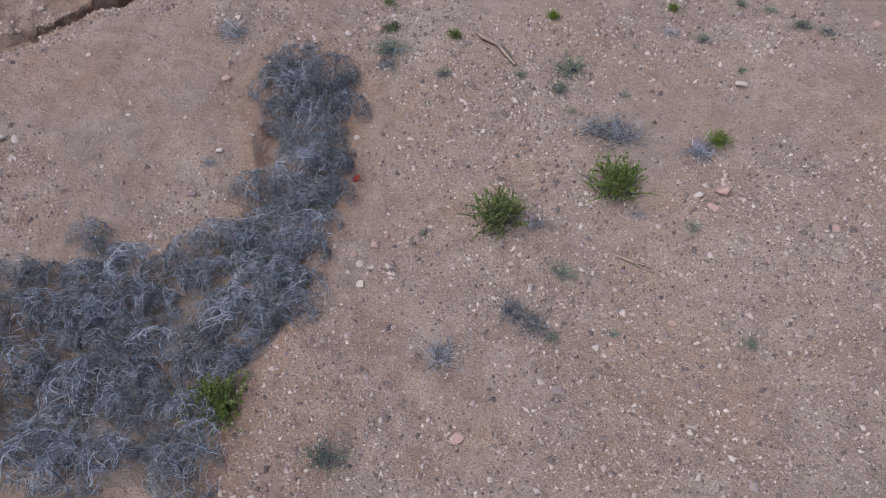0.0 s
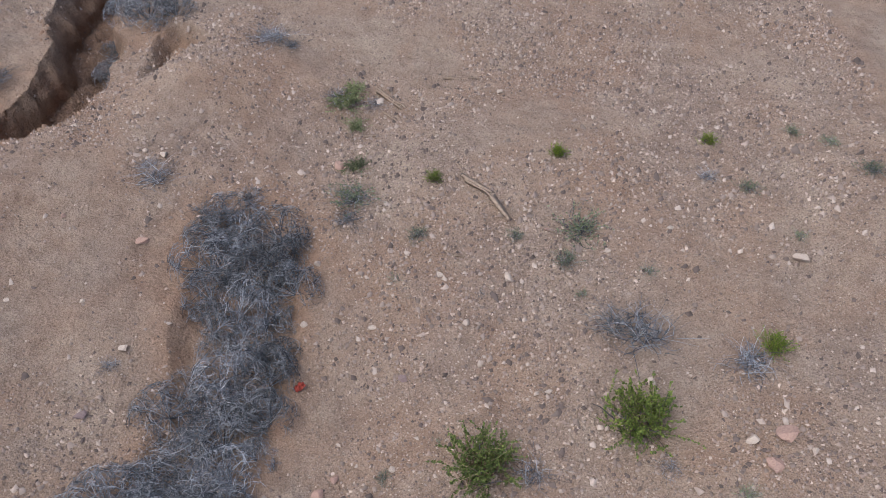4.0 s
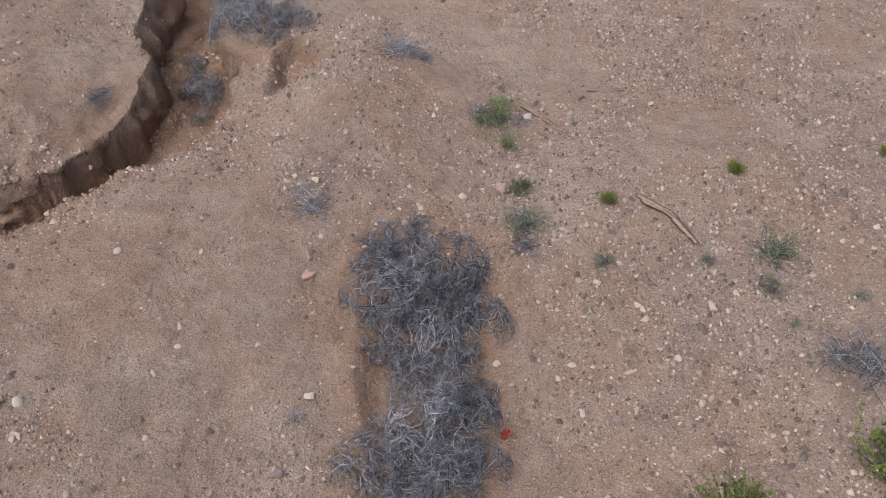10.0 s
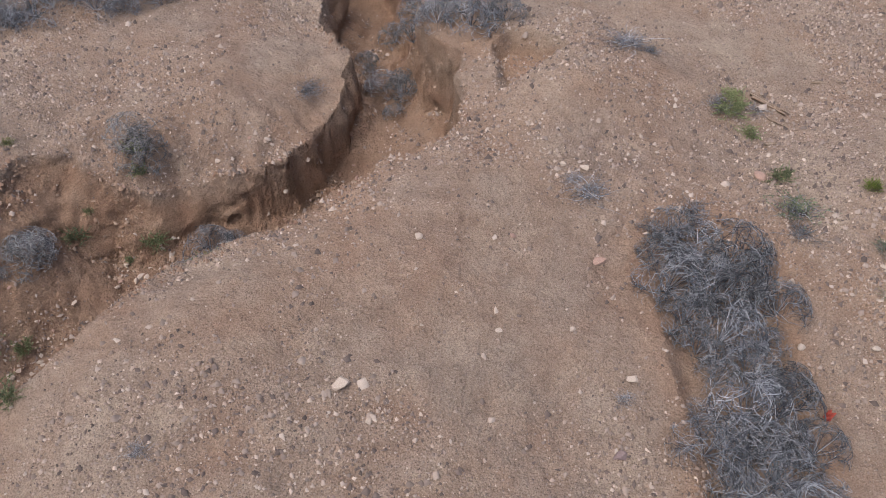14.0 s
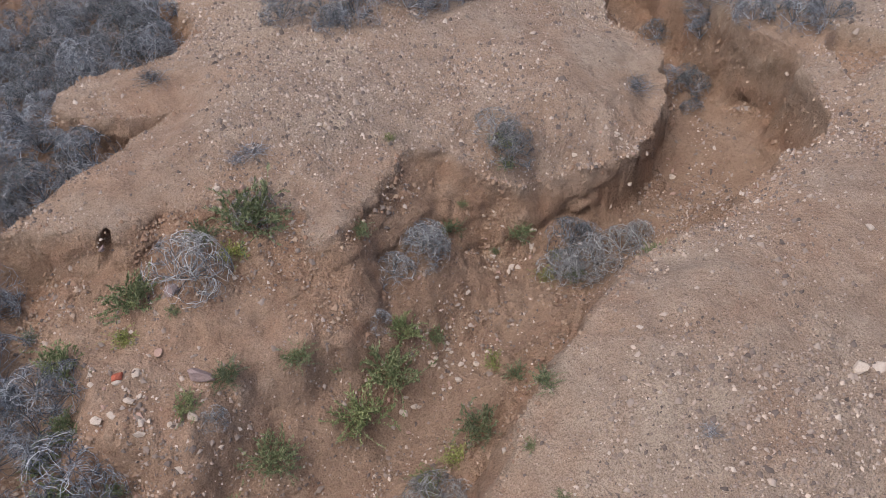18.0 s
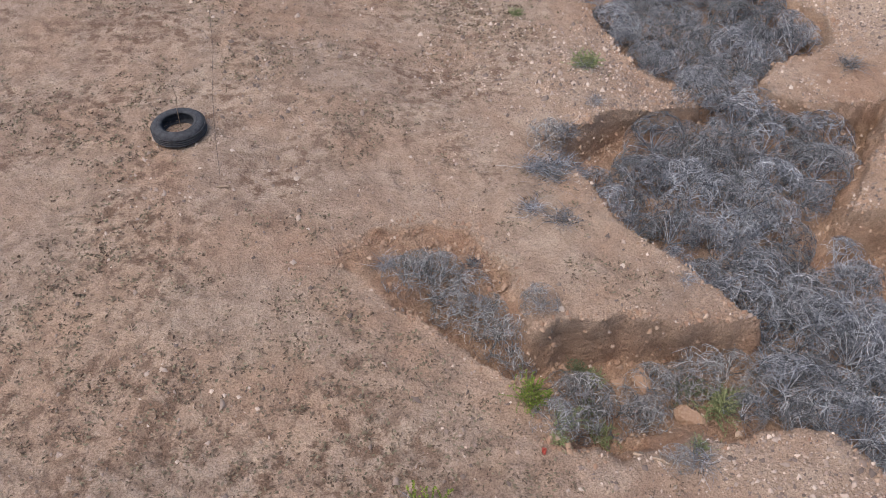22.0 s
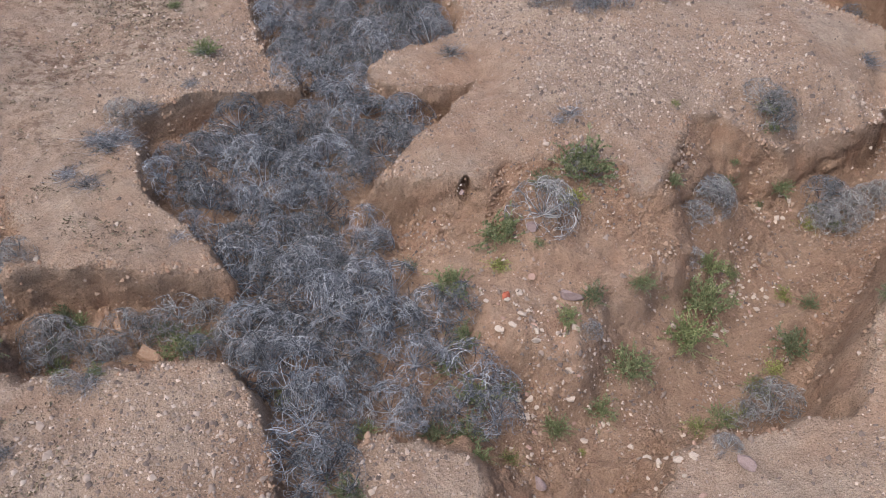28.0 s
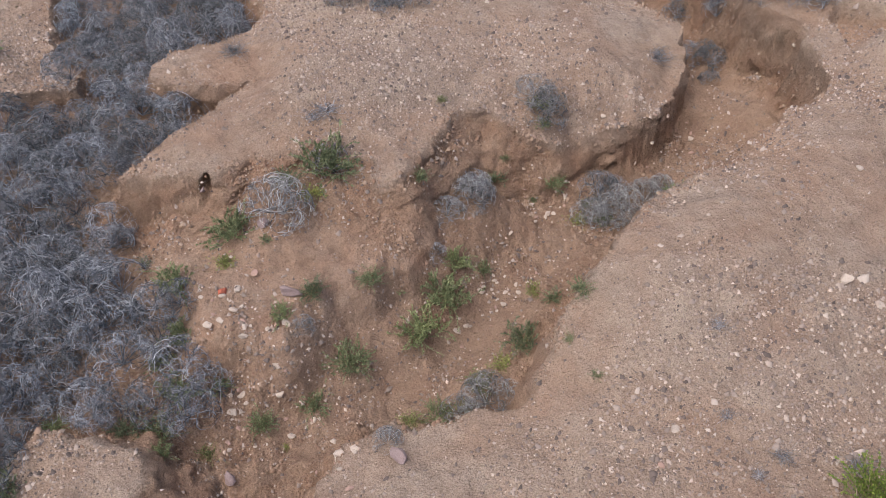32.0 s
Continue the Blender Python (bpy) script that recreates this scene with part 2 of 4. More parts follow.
WEST_SPOTS = [(-7.4, 10.8, 0.6), (-9.2, 9.3, 0.7), (-5.7, 11.4, 0.5), (-6.3, 13, 0.6), (-11.9, 8.5, 0.72), (-10.1, 10.3, 0.92), (-11.4, 10.8, 0.8), (-13.8, 11, 0.72),
              (-15, 8.4, 0.99), (-15.8, 7.3, 0.97), (-15, 10.5, 1.0), (-18.3, 7.4, 1.06), (-19.6, 9.9, 1.22), (-16.1, 5.8, 0.9), (-14, 5.8, 0.78), (-12.1, 5, 0.14), (-11.8, 3.5, 0.1),
              (-14.2, 7.4, 0.72), (-9, 13.5, 0.85), (-15, 14, 0.95), (-21, 13, 1.3), (-20, 5, 1.0), (-17, 4, 0.85)]
# Heights of the gully beds.
BED_SPOTS = [(-4.7, 13.0, -0.3), (-4.5, 11.6, -0.15), (-4.0, 11.2, -0.02), (-4.75, 10.5, -0.35), (-5.4, 10.7, -0.48), (-6.5, 9.6, -0.52), (-6.8, 10.0, -0.36), (-7.35, 9.45, -0.58), (-8.0, 8.3, -0.62), (-8.6, 7.2, -0.7), (-9.3, 6.5, -0.7),
             (-10.45, 6.15, -0.62), (-10.95, 5.6, -0.6), (-8.45, 8.9, -0.02), (-8.9, 8.4, -0.12), (-9.3, 7.6, -0.32), (-9.75, 7.2, -0.28), (-9.9, 6.85, -0.4), (-10.85, 6.4, -0.4), (-11.6, 6.5, -0.2), (-12.1, 7.4, 0.0)]
WEST_BED_SPOTS = [(-12.9, 7.4, 0.08), (-13.2, 9.5, 0.28), (-13.4, 12, 0.35), (-15, 6.5, 0.18), (-16.6, 7.2, 0.42), (-17.4, 7.8, 0.95), (-16.7, 8.0, 0.8), (-12.3, 5.9, -0.2),
                  (-13.9, 6.6, 0.0), (-14.6, 9.3, 0.42), (-15.1, 6.95, 0.2), (-14.5, 6.95, 0.12), (-15.9, 6.9, 0.32), (-12.9, 5.2, 0.0), (-12.8, 4.4, 0.1), (-10.6, 4.0, -0.5), (-10.5, 1.5, -0.4)]
# The bench below the island's hollow, which ends in a stony mound.
BENCH_SPOTS = [(-9.25, 8.5, 0.42), (-9.35, 8.1, 0.28), (-9.9, 8.25, 0.44), (-10.65, 8.05, 0.5), (-10.5, 8.4, 0.56), (-9.8, 7.75, 0.18), (-10.4, 7.3, 0.22), (-11.1, 7.2, 0.28), (-10.45, 6.9, 0.2), (-11.4, 8.0, 0.3), (-10.1, 8.7, 0.55)]
BENCH_RIM = [(-11.8, 8.8, 0.4), (-11.65, 7.95, 0.4), (-11.4, 7.4, 0.35), (-11.25, 7.02, 0.35), (-10.9, 6.87, 0.35), (-10.45, 6.8, 0.45), (-10.3, 7.05, 0.45), (-10.22, 7.5, 0.45), (-9.75, 7.7, 0.4), (-9.32, 7.95, 0.4),
             (-9.12, 8.45, 0.4), (-9.2, 9.4, 0.4), (-10.5, 9.5, 0.4)]


def spot_surface(x, y, spots, power=1.5, soft=0.3):
    total, weight = 0 * x, 0 * x
    for px, py, pz in spots:
        w = ((x - px) ** 2 + (y - py) ** 2 + soft) ** -power
        total, weight = total + w * pz, weight + w
    return total / weight


# The rim of the gullies: x, y and the breadth of the bank below it (small: a cliff).
ISLAND_RIM = [(-6.4, 16.5, 0.3), (-5.6, 14.6, 0.25), (-5.6, 13, 0.2), (-5.15, 12.1, 0.12, 0.1), (-5.25, 11.3, 0.12, 0.2), (-5.55, 10.7, 0.14, 0.3), (-5.95, 10.35, 0.15, 0.4), (-6.4, 10.17, 0.15, 0.45),
              (-6.8, 10.1, 0.18, 0.5), (-7.2, 9.85, 0.3, 0.5), (-7.6, 9.85, 0.6, 0.35), (-7.95, 10.0, 0.7, 0.15), (-8.3, 10.1, 0.8, 0.05), (-8.75, 9.75, 0.75), (-9.02, 9.2, 0.5), (-9.2, 8.65, 0.3), (-9.45, 8.5, 0.3, 0.1), (-9.7, 9.05, 0.55),
              (-10.1, 9.2, 0.6), (-10.6, 9.1, 0.5), (-11, 9.02, 0.45), (-11.4, 8.68, 0.4), (-12, 8.7, 0.35), (-12.55, 8.75, 0.22), (-12.3, 9.15, 0.2), (-11.95, 9.6, 0.2),
              (-11.6, 10.2, 0.15), (-11.35, 10.72, 0.15), (-12.55, 10.72, 0.2), (-12.75, 11.15, 0.2), (-11.5, 12, 0.2), (-11.3, 12.6, 0.4)]
WEST_RIM = [(-12.2, 13.8, 0.4), (-12.8, 16, 0.4), (-15, 16, 0.4), (-14.8, 13.3, 0.3), (-14.2, 11.5, 0.25), (-13.75, 11.05, 0.2), (-13.7, 10.75, 0.1), (-14.65, 10.35, 0.12),
            (-15.2, 9.95, 0.15), (-15.6, 9.65, 0.3), (-15.4, 9.4, 0.25), (-15.1, 8.5, 0.2), (-14.85, 8.08, 0.2), (-14.6, 8, 0.2), (-14.2, 7.55, 0.25), (-13.95, 7.3, 0.16),
            (-14.2, 7.22, 0.12), (-14.8, 7.2, 0.12), (-15.7, 7.16, 0.12), (-16, 7.1, 0.2), (-16.15, 7.7, 0.5), (-16.5, 8.3, 0.9), (-17.1, 8.45, 0.9), (-17.9, 7.9, 0.5),
            (-17.2, 7.42, 0.1), (-16.8, 7.13, 0.1), (-16.4, 6.75, 0.1), (-16.05, 6.5, 0.12), (-16, 6.1, 0.35), (-15.5, 5.8, 0.6), (-15, 6.02, 0.5), (-14.5, 6.15, 0.3),
            (-13.7, 6.12, 0.25)]
EAST_RIM = [(-13.36, 5.68, 0.2), (-13.16, 5.25, 0.2), (-13.0, 4.4, 0.2), (-12.6, 4.4, 0.2), (-12.58, 5.4, 0.2), (-12.4, 5.62, 0.25), (-12.05, 5.62, 0.3), (-11.6, 5.48, 0.5),
            (-11.45, 5.2, 0.7), (-11.3, 3.8, 0.7), (-10.8, 1.0, 0.6), (-9.9, 1.0, 0.4), (-10, 4.5, 0.35),
            (-9.95, 5, 0.3), (-9.75, 5.45, 0.3), (-9.4, 5.6, 0.3), (-8.55, 5.62, 0.3), (-8.1, 5.72, 0.3), (-7.88, 6.05, 0.3), (-7.7, 6.5, 0.35), (-7.35, 7.0, 0.35),
            (-6.9, 7.52, 0.35), (-6.35, 8.05, 0.35), (-5.6, 8.5, 0.35), (-5.15, 8.95, 0.3), (-4.5, 9.4, 0.4), (-4.0, 9.75, 0.3), (-3.85, 10.2, 0.2), (-3.78, 10.65, 0.14),
            (-3.72, 11.1, 0.1), (-3.88, 11.6, 0.1), (-4.15, 12.0, 0.12), (-4.25, 12.4, 0.2), (-4.2, 13.2, 0.3), (-4.5, 14.8, 0.25), (-5.2, 16.5, 0.3)]
GULLY_RIM = ISLAND_RIM + WEST_RIM + EAST_RIM
DITCH_RIM = [(-5.5, 4.0, 0.3), (-4.3, 4.55, 0.3), (-3.55, 4.95, 0.3), (-2.8, 5.3, 0.3), (-2.3, 5.75, 0.3), (-2.15, 6.6, 0.25), (-2.25, 7.6, 0.25), (-2.3, 8.3, 0.3),
             (-1.9, 8.75, 0.4), (-1.5, 8.75, 0.4), (-0.98, 8.15, 0.25), (-1.0, 7.4, 0.2), (-1.0, 6.5, 0.25), (-1.2, 5.7, 0.3), (-1.28, 4.7, 0.35), (-1.7, 3.85, 0.35),
             (-1.8, 2.8, 0.35), (-2.2, 1.0, 0.4), (-5.5, 1.0, 0.4)]


# A slumped scoop beside the headcut.
SCOOP_RIM = [(-3.42, 10.5, 0.5), (-3.4, 11.0, 0.2), (-3.38, 11.55, 0.08), (-3.15, 11.7, 0.08), (-2.88, 11.55, 0.08), (-2.5, 11.1, 0.1), (-2.75, 10.85, 0.3), (-3.1, 10.6, 0.5)]


def rim_distance(x, y, rim):
    """Distance inside the rim (outside: negative), that distance over the breadth of the bank it lies on, and how far the nearest rim has sagged."""
    best, share, inside, sag = np.full(x.shape, 1e9), np.full(x.shape, 1e9), np.zeros(x.shape, bool), np.zeros(x.shape)
    for a, b in zip(rim, rim[1:] + rim[:1]):
        (ax, ay, aw, ah), (bx, by, bw, bh) = (*a, 0.0)[:4], (*b, 0.0)[:4]
        ex, ey = bx - ax, by - ay
        k = np.clip(((x - ax) * ex + (y - ay) * ey) / (ex * ex + ey * ey), 0, 1)
        d = np.hypot(x - ax - k * ex, y - ay - k * ey)
        sag = np.where(d < best, ah + k * (bh - ah), sag)
        best, share = np.minimum(best, d), np.minimum(share, d / (aw + k * (bw - aw)))
        with np.errstate(divide="ignore", invalid="ignore"):
            inside ^= ((ay > y) != (by > y)) & (x < ex * (y - ay) / ey + ax)
    return np.where(inside, best, -best), np.where(inside, share, 0), sag


def smooth(k):
    k = np.clip(k, 0, 1)
    return k * k * (3 - 2 * k)


def gully(x, y):
    """Distance inside the ragged rim of the gullies, its share of the bank's breadth, and the sag of the rim."""
    ragged = 0.13 * fractal(x, y, 2.2, 2, 20) + 0.1 * fractal(x, y, 5, 1, 24)
    shift = 0.13 * fractal(x, y, 2.7, 2, 27) + 0.1 * fractal(x, y, 5.5, 1, 46)
    return rim_distance(x + ragged, y + shift, GULLY_RIM)


def land(x, y):
    """Height of the ground, how much bare clay shows, and the distance inside the gully."""
    x, y = np.asarray(x, float), np.asarray(y, float)
    old = spot_surface(x, y, EAST_SPOTS + DOME_SPOTS + WEST_SPOTS)
    old = old + 0.10 * fractal(x, y, 0.8, 3, 5) + 0.03 * fractal(x, y, 3, 2, 9)
    low = spot_surface(x, y, BED_SPOTS + WEST_BED_SPOTS, 1.9, 0.1)
    out = -rim_distance(x + 0.12 * fractal(x, y, 4, 3, 61), y + 0.12 * fractal(x, y, 4, 3, 62), BENCH_RIM)[0]
    bench = smooth(1 - out / (0.55 + 0.25 * fractal(x, y, 2, 2, 63)))
    bed = low + (np.maximum(spot_surface(x, y, BENCH_SPOTS, 1.9, 0.1), low) - low) * bench + 0.06 * fractal(x, y, 1.5, 4, 12) + 0.03 * fractal(x, y, 7, 2, 14)
    d, k, sag = gully(x, y)
    # the old surface swells a little away from the rim
    old = old + (0.05 + 0.11 * smooth((x + 13.4) / 1.0)) * smooth(-d / 0.9) - 0.05
    # the edge of the island sags in a rounded shoulder towards the wash
    old = old - sag * np.exp(-(np.maximum(-d, 0) / 0.42) ** 1.4)
    k = k * (1 + 0.35 * fractal(x, y, 3, 3, 33))
    fall = np.where(k < 0.75, 0.84 * (np.clip(k, 0, 0.75) / 0.75) ** 0.8, 0.84 + 0.16 * smooth((k - 0.75) / 2.2))
    fall = np.clip(fall + 0.07 * fractal(x, y, 5, 2, 36) * (k > 0.05) * (k < 1.6), 0, 1)
    z = old + (bed - old) * fall
    clay = smooth((d + 0.02) / 0.1) * (1 - 0.5 * smooth((k - 1.3) / 2.2))
    clay = np.clip(clay + 0.55 * smooth(1 - np.abs(d + 0.25) / 0.5) * np.clip(0.5 + 1.6 * fractal(x, y, 1.6, 3, 38), 0, 1), 0, 1)
    dd, dk, _ = rim_distance(x + 0.12 * fractal(x, y, 2.5, 3, 40), y + 0.12 * fractal(x, y, 2.5, 3, 44), DITCH_RIM)
    z = z - 0.16 * smooth(dk)
    scoop = rim_distance(x + 0.05 * fractal(x, y, 5, 3, 47), y + 0.05 * fractal(x, y, 5, 3, 48), SCOOP_RIM)[1]
    z = z - 0.3 * np.clip(scoop, 0, 1) * (d < 0)
    clay = np.maximum(clay, 0.8 * smooth(scoop))
    clay = np.maximum(clay, 0.6 * smooth(1 - np.abs(dd - 0.05) / 0.4))
    # the clay shows on the dome and on the point of the island
    worn = smooth(1 - np.hypot((x + 5.6) / 3.6, (y - 9.2) / 2.6)) * np.clip(0.75 + 1.2 * fractal(x, y, 1.1, 3, 83), 0, 1)
    clay = np.maximum(clay, 0.8 * worn)
    z = z + 0.028 * fractal(x, y, 6, 2, 50)
    return z, clay, d, dd, k


def height(x, y):
    return float(land(np.array([x]), np.array([y]))[0][0])


def axis(low, near, beyond, high, reach):
    """Short steps from near to beyond, longer ones from low to high, then ever longer ones out to the horizon."""
    inner = np.concatenate([np.arange(low, near, COARSE), np.arange(near, beyond, STEP), np.arange(beyond, high, COARSE)])
    out = np.cumsum(COARSE * 1.16 ** np.arange(1, 60))
    out = out[out < reach * 1.16]
    return np.concatenate([(low - out)[::-1], inner, inner[-1] + out])


def blurred(g, reach=6):
    """The mean over a square of cells."""
    for side in (0, 1):
        g = sum(np.roll(g, n, side) for n in range(-reach, reach + 1)) / (2 * reach + 1)
    return g


def build_ground():
    xs, ys = axis(-23, -17.8, -2.2, 5.5, 900), axis(2.4, 5.0, 12.6, 15.2, 900)
    gx, gy = np.meshgrid(xs, ys)
    # more rows of the mesh go into the steep banks
    d, k, sag = gully(gx, gy)
    sy, sx = (blurred(g) for g in np.gradient(d, ys, xs))
    broad = np.clip(d / np.maximum(k, 1e-6), 0.08, 0.3)
    drawn = np.where(d < 0.3, d * broad / 0.3, broad + (d - 0.3) * (0.7 - broad) / 0.4)
    pull = np.where((d > 0) & (d < 0.7), drawn - d, 0)
    gx, gy = gx + sx * pull, gy + sy * pull
    z, clay, d, dd, k = land(gx, gy)
    bank = clay * (d > -0.05)
    z = z + (0.05 * fractal(gx, gy, 8, 2, 54) + 0.035 * fractal(gx, gy, 17, 2, 58)) * bank
    # lumps, ledges and hollows in the banks
    steep = (0.45 + 0.35 * smooth((gx + 13) / 0.8)) * smooth((d + 0.06) / 0.1) * (1 - smooth((d - 0.5) / 0.5)) * (np.hypot(gx + 9, gy - 8) < 14)
    along = gx * 0.8 - gy * 0.6
    lump = 0.08 * fractal(along, z * 1.8, 2.6, 3, 90) + 0.09 * fractal(along, z * 2, 5, 3, 94) + 0.05 * fractal(along + gy, z * 1.6, 11, 3, 98)
    # the flank of the island overhangs the bed it was cut by
    bulge = 0.05 * smooth(k / 0.3) * (1 - smooth((k - 0.35) / 0.4)) * smooth((gx + 7.3) / 0.6) * smooth((-4.6 - gx) / 0.3) * (gy > 9.6)
    # undercut feet of the banks, and a burrow in the island's point
    lump = lump - 0.06 * smooth(1 - np.abs(k - 0.75) / 0.3) * np.clip(0.5 + 2 * fractal(along, z, 1.2, 2, 86), 0, 1)
    hole = 0.3 * smooth(1.6 - np.hypot((gx + 11.49) / 0.055, (gy - 8.62) / 0.09))
    gx, gy = gx + sx * (lump * steep - hole) + 0.7 * bulge, gy + sy * (lump * steep - hole) - 0.7 * bulge
    far = smooth((np.hypot(gx + 9, gy - 8) - 18) / 60)
    z = z * (1 - far) + far * 0.9
    n, m = len(xs), len(ys)
    me = bpy.data.meshes.new("ground")
    me.vertices.add(n * m)
    me.vertices.foreach_set("co", np.stack([gx, gy, z], -1).astype(np.float32).ravel())
    i = (np.arange(m - 1)[:, None] * n + np.arange(n - 1)[None]).ravel()
    quads = np.stack([i, i + 1, i + 1 + n, i + n], -1).astype(np.int32)
    me.loops.add(quads.size)
    me.loops.foreach_set("vertex_index", quads.ravel())
    me.polygons.add(len(quads))
    me.polygons.foreach_set("loop_start", np.arange(len(quads), dtype=np.int32) * 4)
    me.polygons.foreach_set("use_smooth", np.ones(len(quads), bool))
    me.update()
    gravel = np.clip(0.35 + 0.65 * smooth((gx + 1.6) / 1.2) + 0.5 * fractal(gx, gy, 0.9, 3, 60), 0.1, 1) * (1 - 0.75 * clay)
    gravel = gravel * (1 - 0.6 * smooth((-13.8 - gx) / 2))
    wash = smooth((k - 1.0) / 0.9) * smooth((gx + 11.4) / 0.5) * smooth((0.05 - z) / 0.25)
    gravel = gravel * (1 - 0.7 * wash)
    scrub = smooth((-14.4 - gx) / 1.6) * (d < -0.25) * smooth((-d - 0.25) / 0.8)
    for name, values in (("clay", clay), ("gravel", gravel), ("scrub", scrub), ("wash", wash), ("crumbly", 0.12 + 0.88 * smooth((d + 0.08) / 0.12) * (1 - smooth((k - 1.2) / 1.0)))):
        me.attributes.new(name, "FLOAT", "POINT").data.foreach_set("value", values.astype(np.float32).ravel())
    me.materials.append(SOIL)
    return tagged(new("ground", me), "pinkish tan gravelly desert soil cut by eroded orange clay gullies", "ground", kind="structure")


STEP, COARSE = 0.031, 0.05
ground = build_ground()


# ---------------------------------------------------------------- builders
def mesh_of(name, verts, faces, mat, smooth_shade=False):
    me = bpy.data.meshes.new(name)
    me.from_pydata([tuple(v) for v in verts], [], [tuple(f) for f in faces])
    me.materials.append(mat)
    if smooth_shade:
        me.polygons.foreach_set("use_smooth", np.ones(len(me.polygons), bool))
    me.update()
    return me


def under(name, me, parent, label="", kind=""):
    ob = new(name, me)
    ob.parent = parent
    return tagged(ob, label, kind=kind)


def tubes(lines, radii):
    """Three-sided tapering tubes along lines (n, s, 3)."""
    n, s, _ = lines.shape
    way = np.gradient(lines, axis=1)
    way /= np.linalg.norm(way, axis=2, keepdims=True) + 1e-9
    side = np.cross(way, np.array([0.31, 0.52, 0.79]))
    side /= np.linalg.norm(side, axis=2, keepdims=True) + 1e-9
    other = np.cross(way, side)
    rings = [lines + radii[..., None] * (math.cos(a) * side + math.sin(a) * other) for a in (0, 2.0944, 4.1888)]
    verts = np.stack(rings, 2).reshape(-1, 3)
    base = (np.arange(n)[:, None, None] * s + np.arange(s - 1)[None, :, None]) * 3 + np.arange(3)[None, None]
    nxt = (np.arange(n)[:, None, None] * s + np.arange(s - 1)[None, :, None]) * 3 + (np.arange(3)[None, None] + 1) % 3
    faces = np.stack([base, nxt, nxt + 3, base + 3], -1).reshape(-1, 4)
    return verts, faces


def raw_mesh(name, verts, faces, mat):
    """A mesh from arrays of verts and quads (or triangles)."""
    k = faces.shape[1]
    me = bpy.data.meshes.new(name)
    me.vertices.add(len(verts))
    me.vertices.foreach_set("co", verts.astype(np.float32).ravel())
    me.loops.add(faces.size)
    me.loops.foreach_set("vertex_index", faces.astype(np.int32).ravel())
    me.polygons.add(len(faces))
    me.polygons.foreach_set("loop_start", np.arange(len(faces), dtype=np.int32) * k)
    me.update()
    me.materials.append(mat)
    return me


def sprays(r, count, radius, tall, steps=6, curl=0.5, thick=0.004, flat=0.5, origin=0.25, droop=0.35, twist=0.26):
    """Stems that spring from the foot of a bush, arch over and curl at their tips."""
    a = r.uniform(0, 2 * math.pi, count)
    lift = np.arcsin(r.uniform(0.08, 1, count) ** flat)
    ways = np.stack([np.cos(a) * np.cos(lift), np.sin(a) * np.cos(lift), np.sin(lift)], -1)
    start = np.stack([r.normal(0, origin * radius, count), r.normal(0, origin * radius, count), r.uniform(0, 0.3 * tall, count)], -1)
    long = r.uniform(0.55, 1.0, count)
    k = np.linspace(0, 1, steps)
    bend = r.normal(0, curl, (count, 3))
    bend[:, 2] = -droop * r.uniform(0.4, 1.6, count)
    turn = np.cross(ways, np.array([0, 0, 1.0])) * r.normal(0, curl * 0.7, (count, 1))
    size = np.array([radius, radius, tall])
    lines = start[:, None] + (ways[:, None] * (k ** 0.8)[None, :, None] + bend[:, None] * (k ** 2.2)[None, :, None] * 0.5 + turn[:, None] * np.sin(k * 4.5)[None, :, None] * twist) * long[:, None, None] * size
    lines[..., 2] = np.abs(lines[..., 2])
    thin = thick * r.uniform(0.6, 1.3, count)[:, None] * (1.1 - 0.7 * k[None])
    return lines, thin


def leaves(r, centres, ways, length, breadth):
    """Small folded blades at centres, pointing along ways."""
    n = len(centres)
    side = np.cross(ways, r.normal(0, 1, (n, 3)))
    side /= np.linalg.norm(side, axis=1, keepdims=True) + 1e-9
    ln, br = length * r.uniform(0.6, 1.3, (n, 1)), breadth * r.uniform(0.6, 1.3, (n, 1))
    tip, mid = centres + ways * ln, centres + ways * ln * 0.5
    up = np.cross(ways, side) * br * 0.3
    verts = np.stack([centres, mid + side * br + up, tip, mid - side * br + up], 1).reshape(-1, 3)
    i = np.arange(n)[:, None] * 4
    return verts, np.concatenate([i, i + 1, i + 2, i + 3], 1)


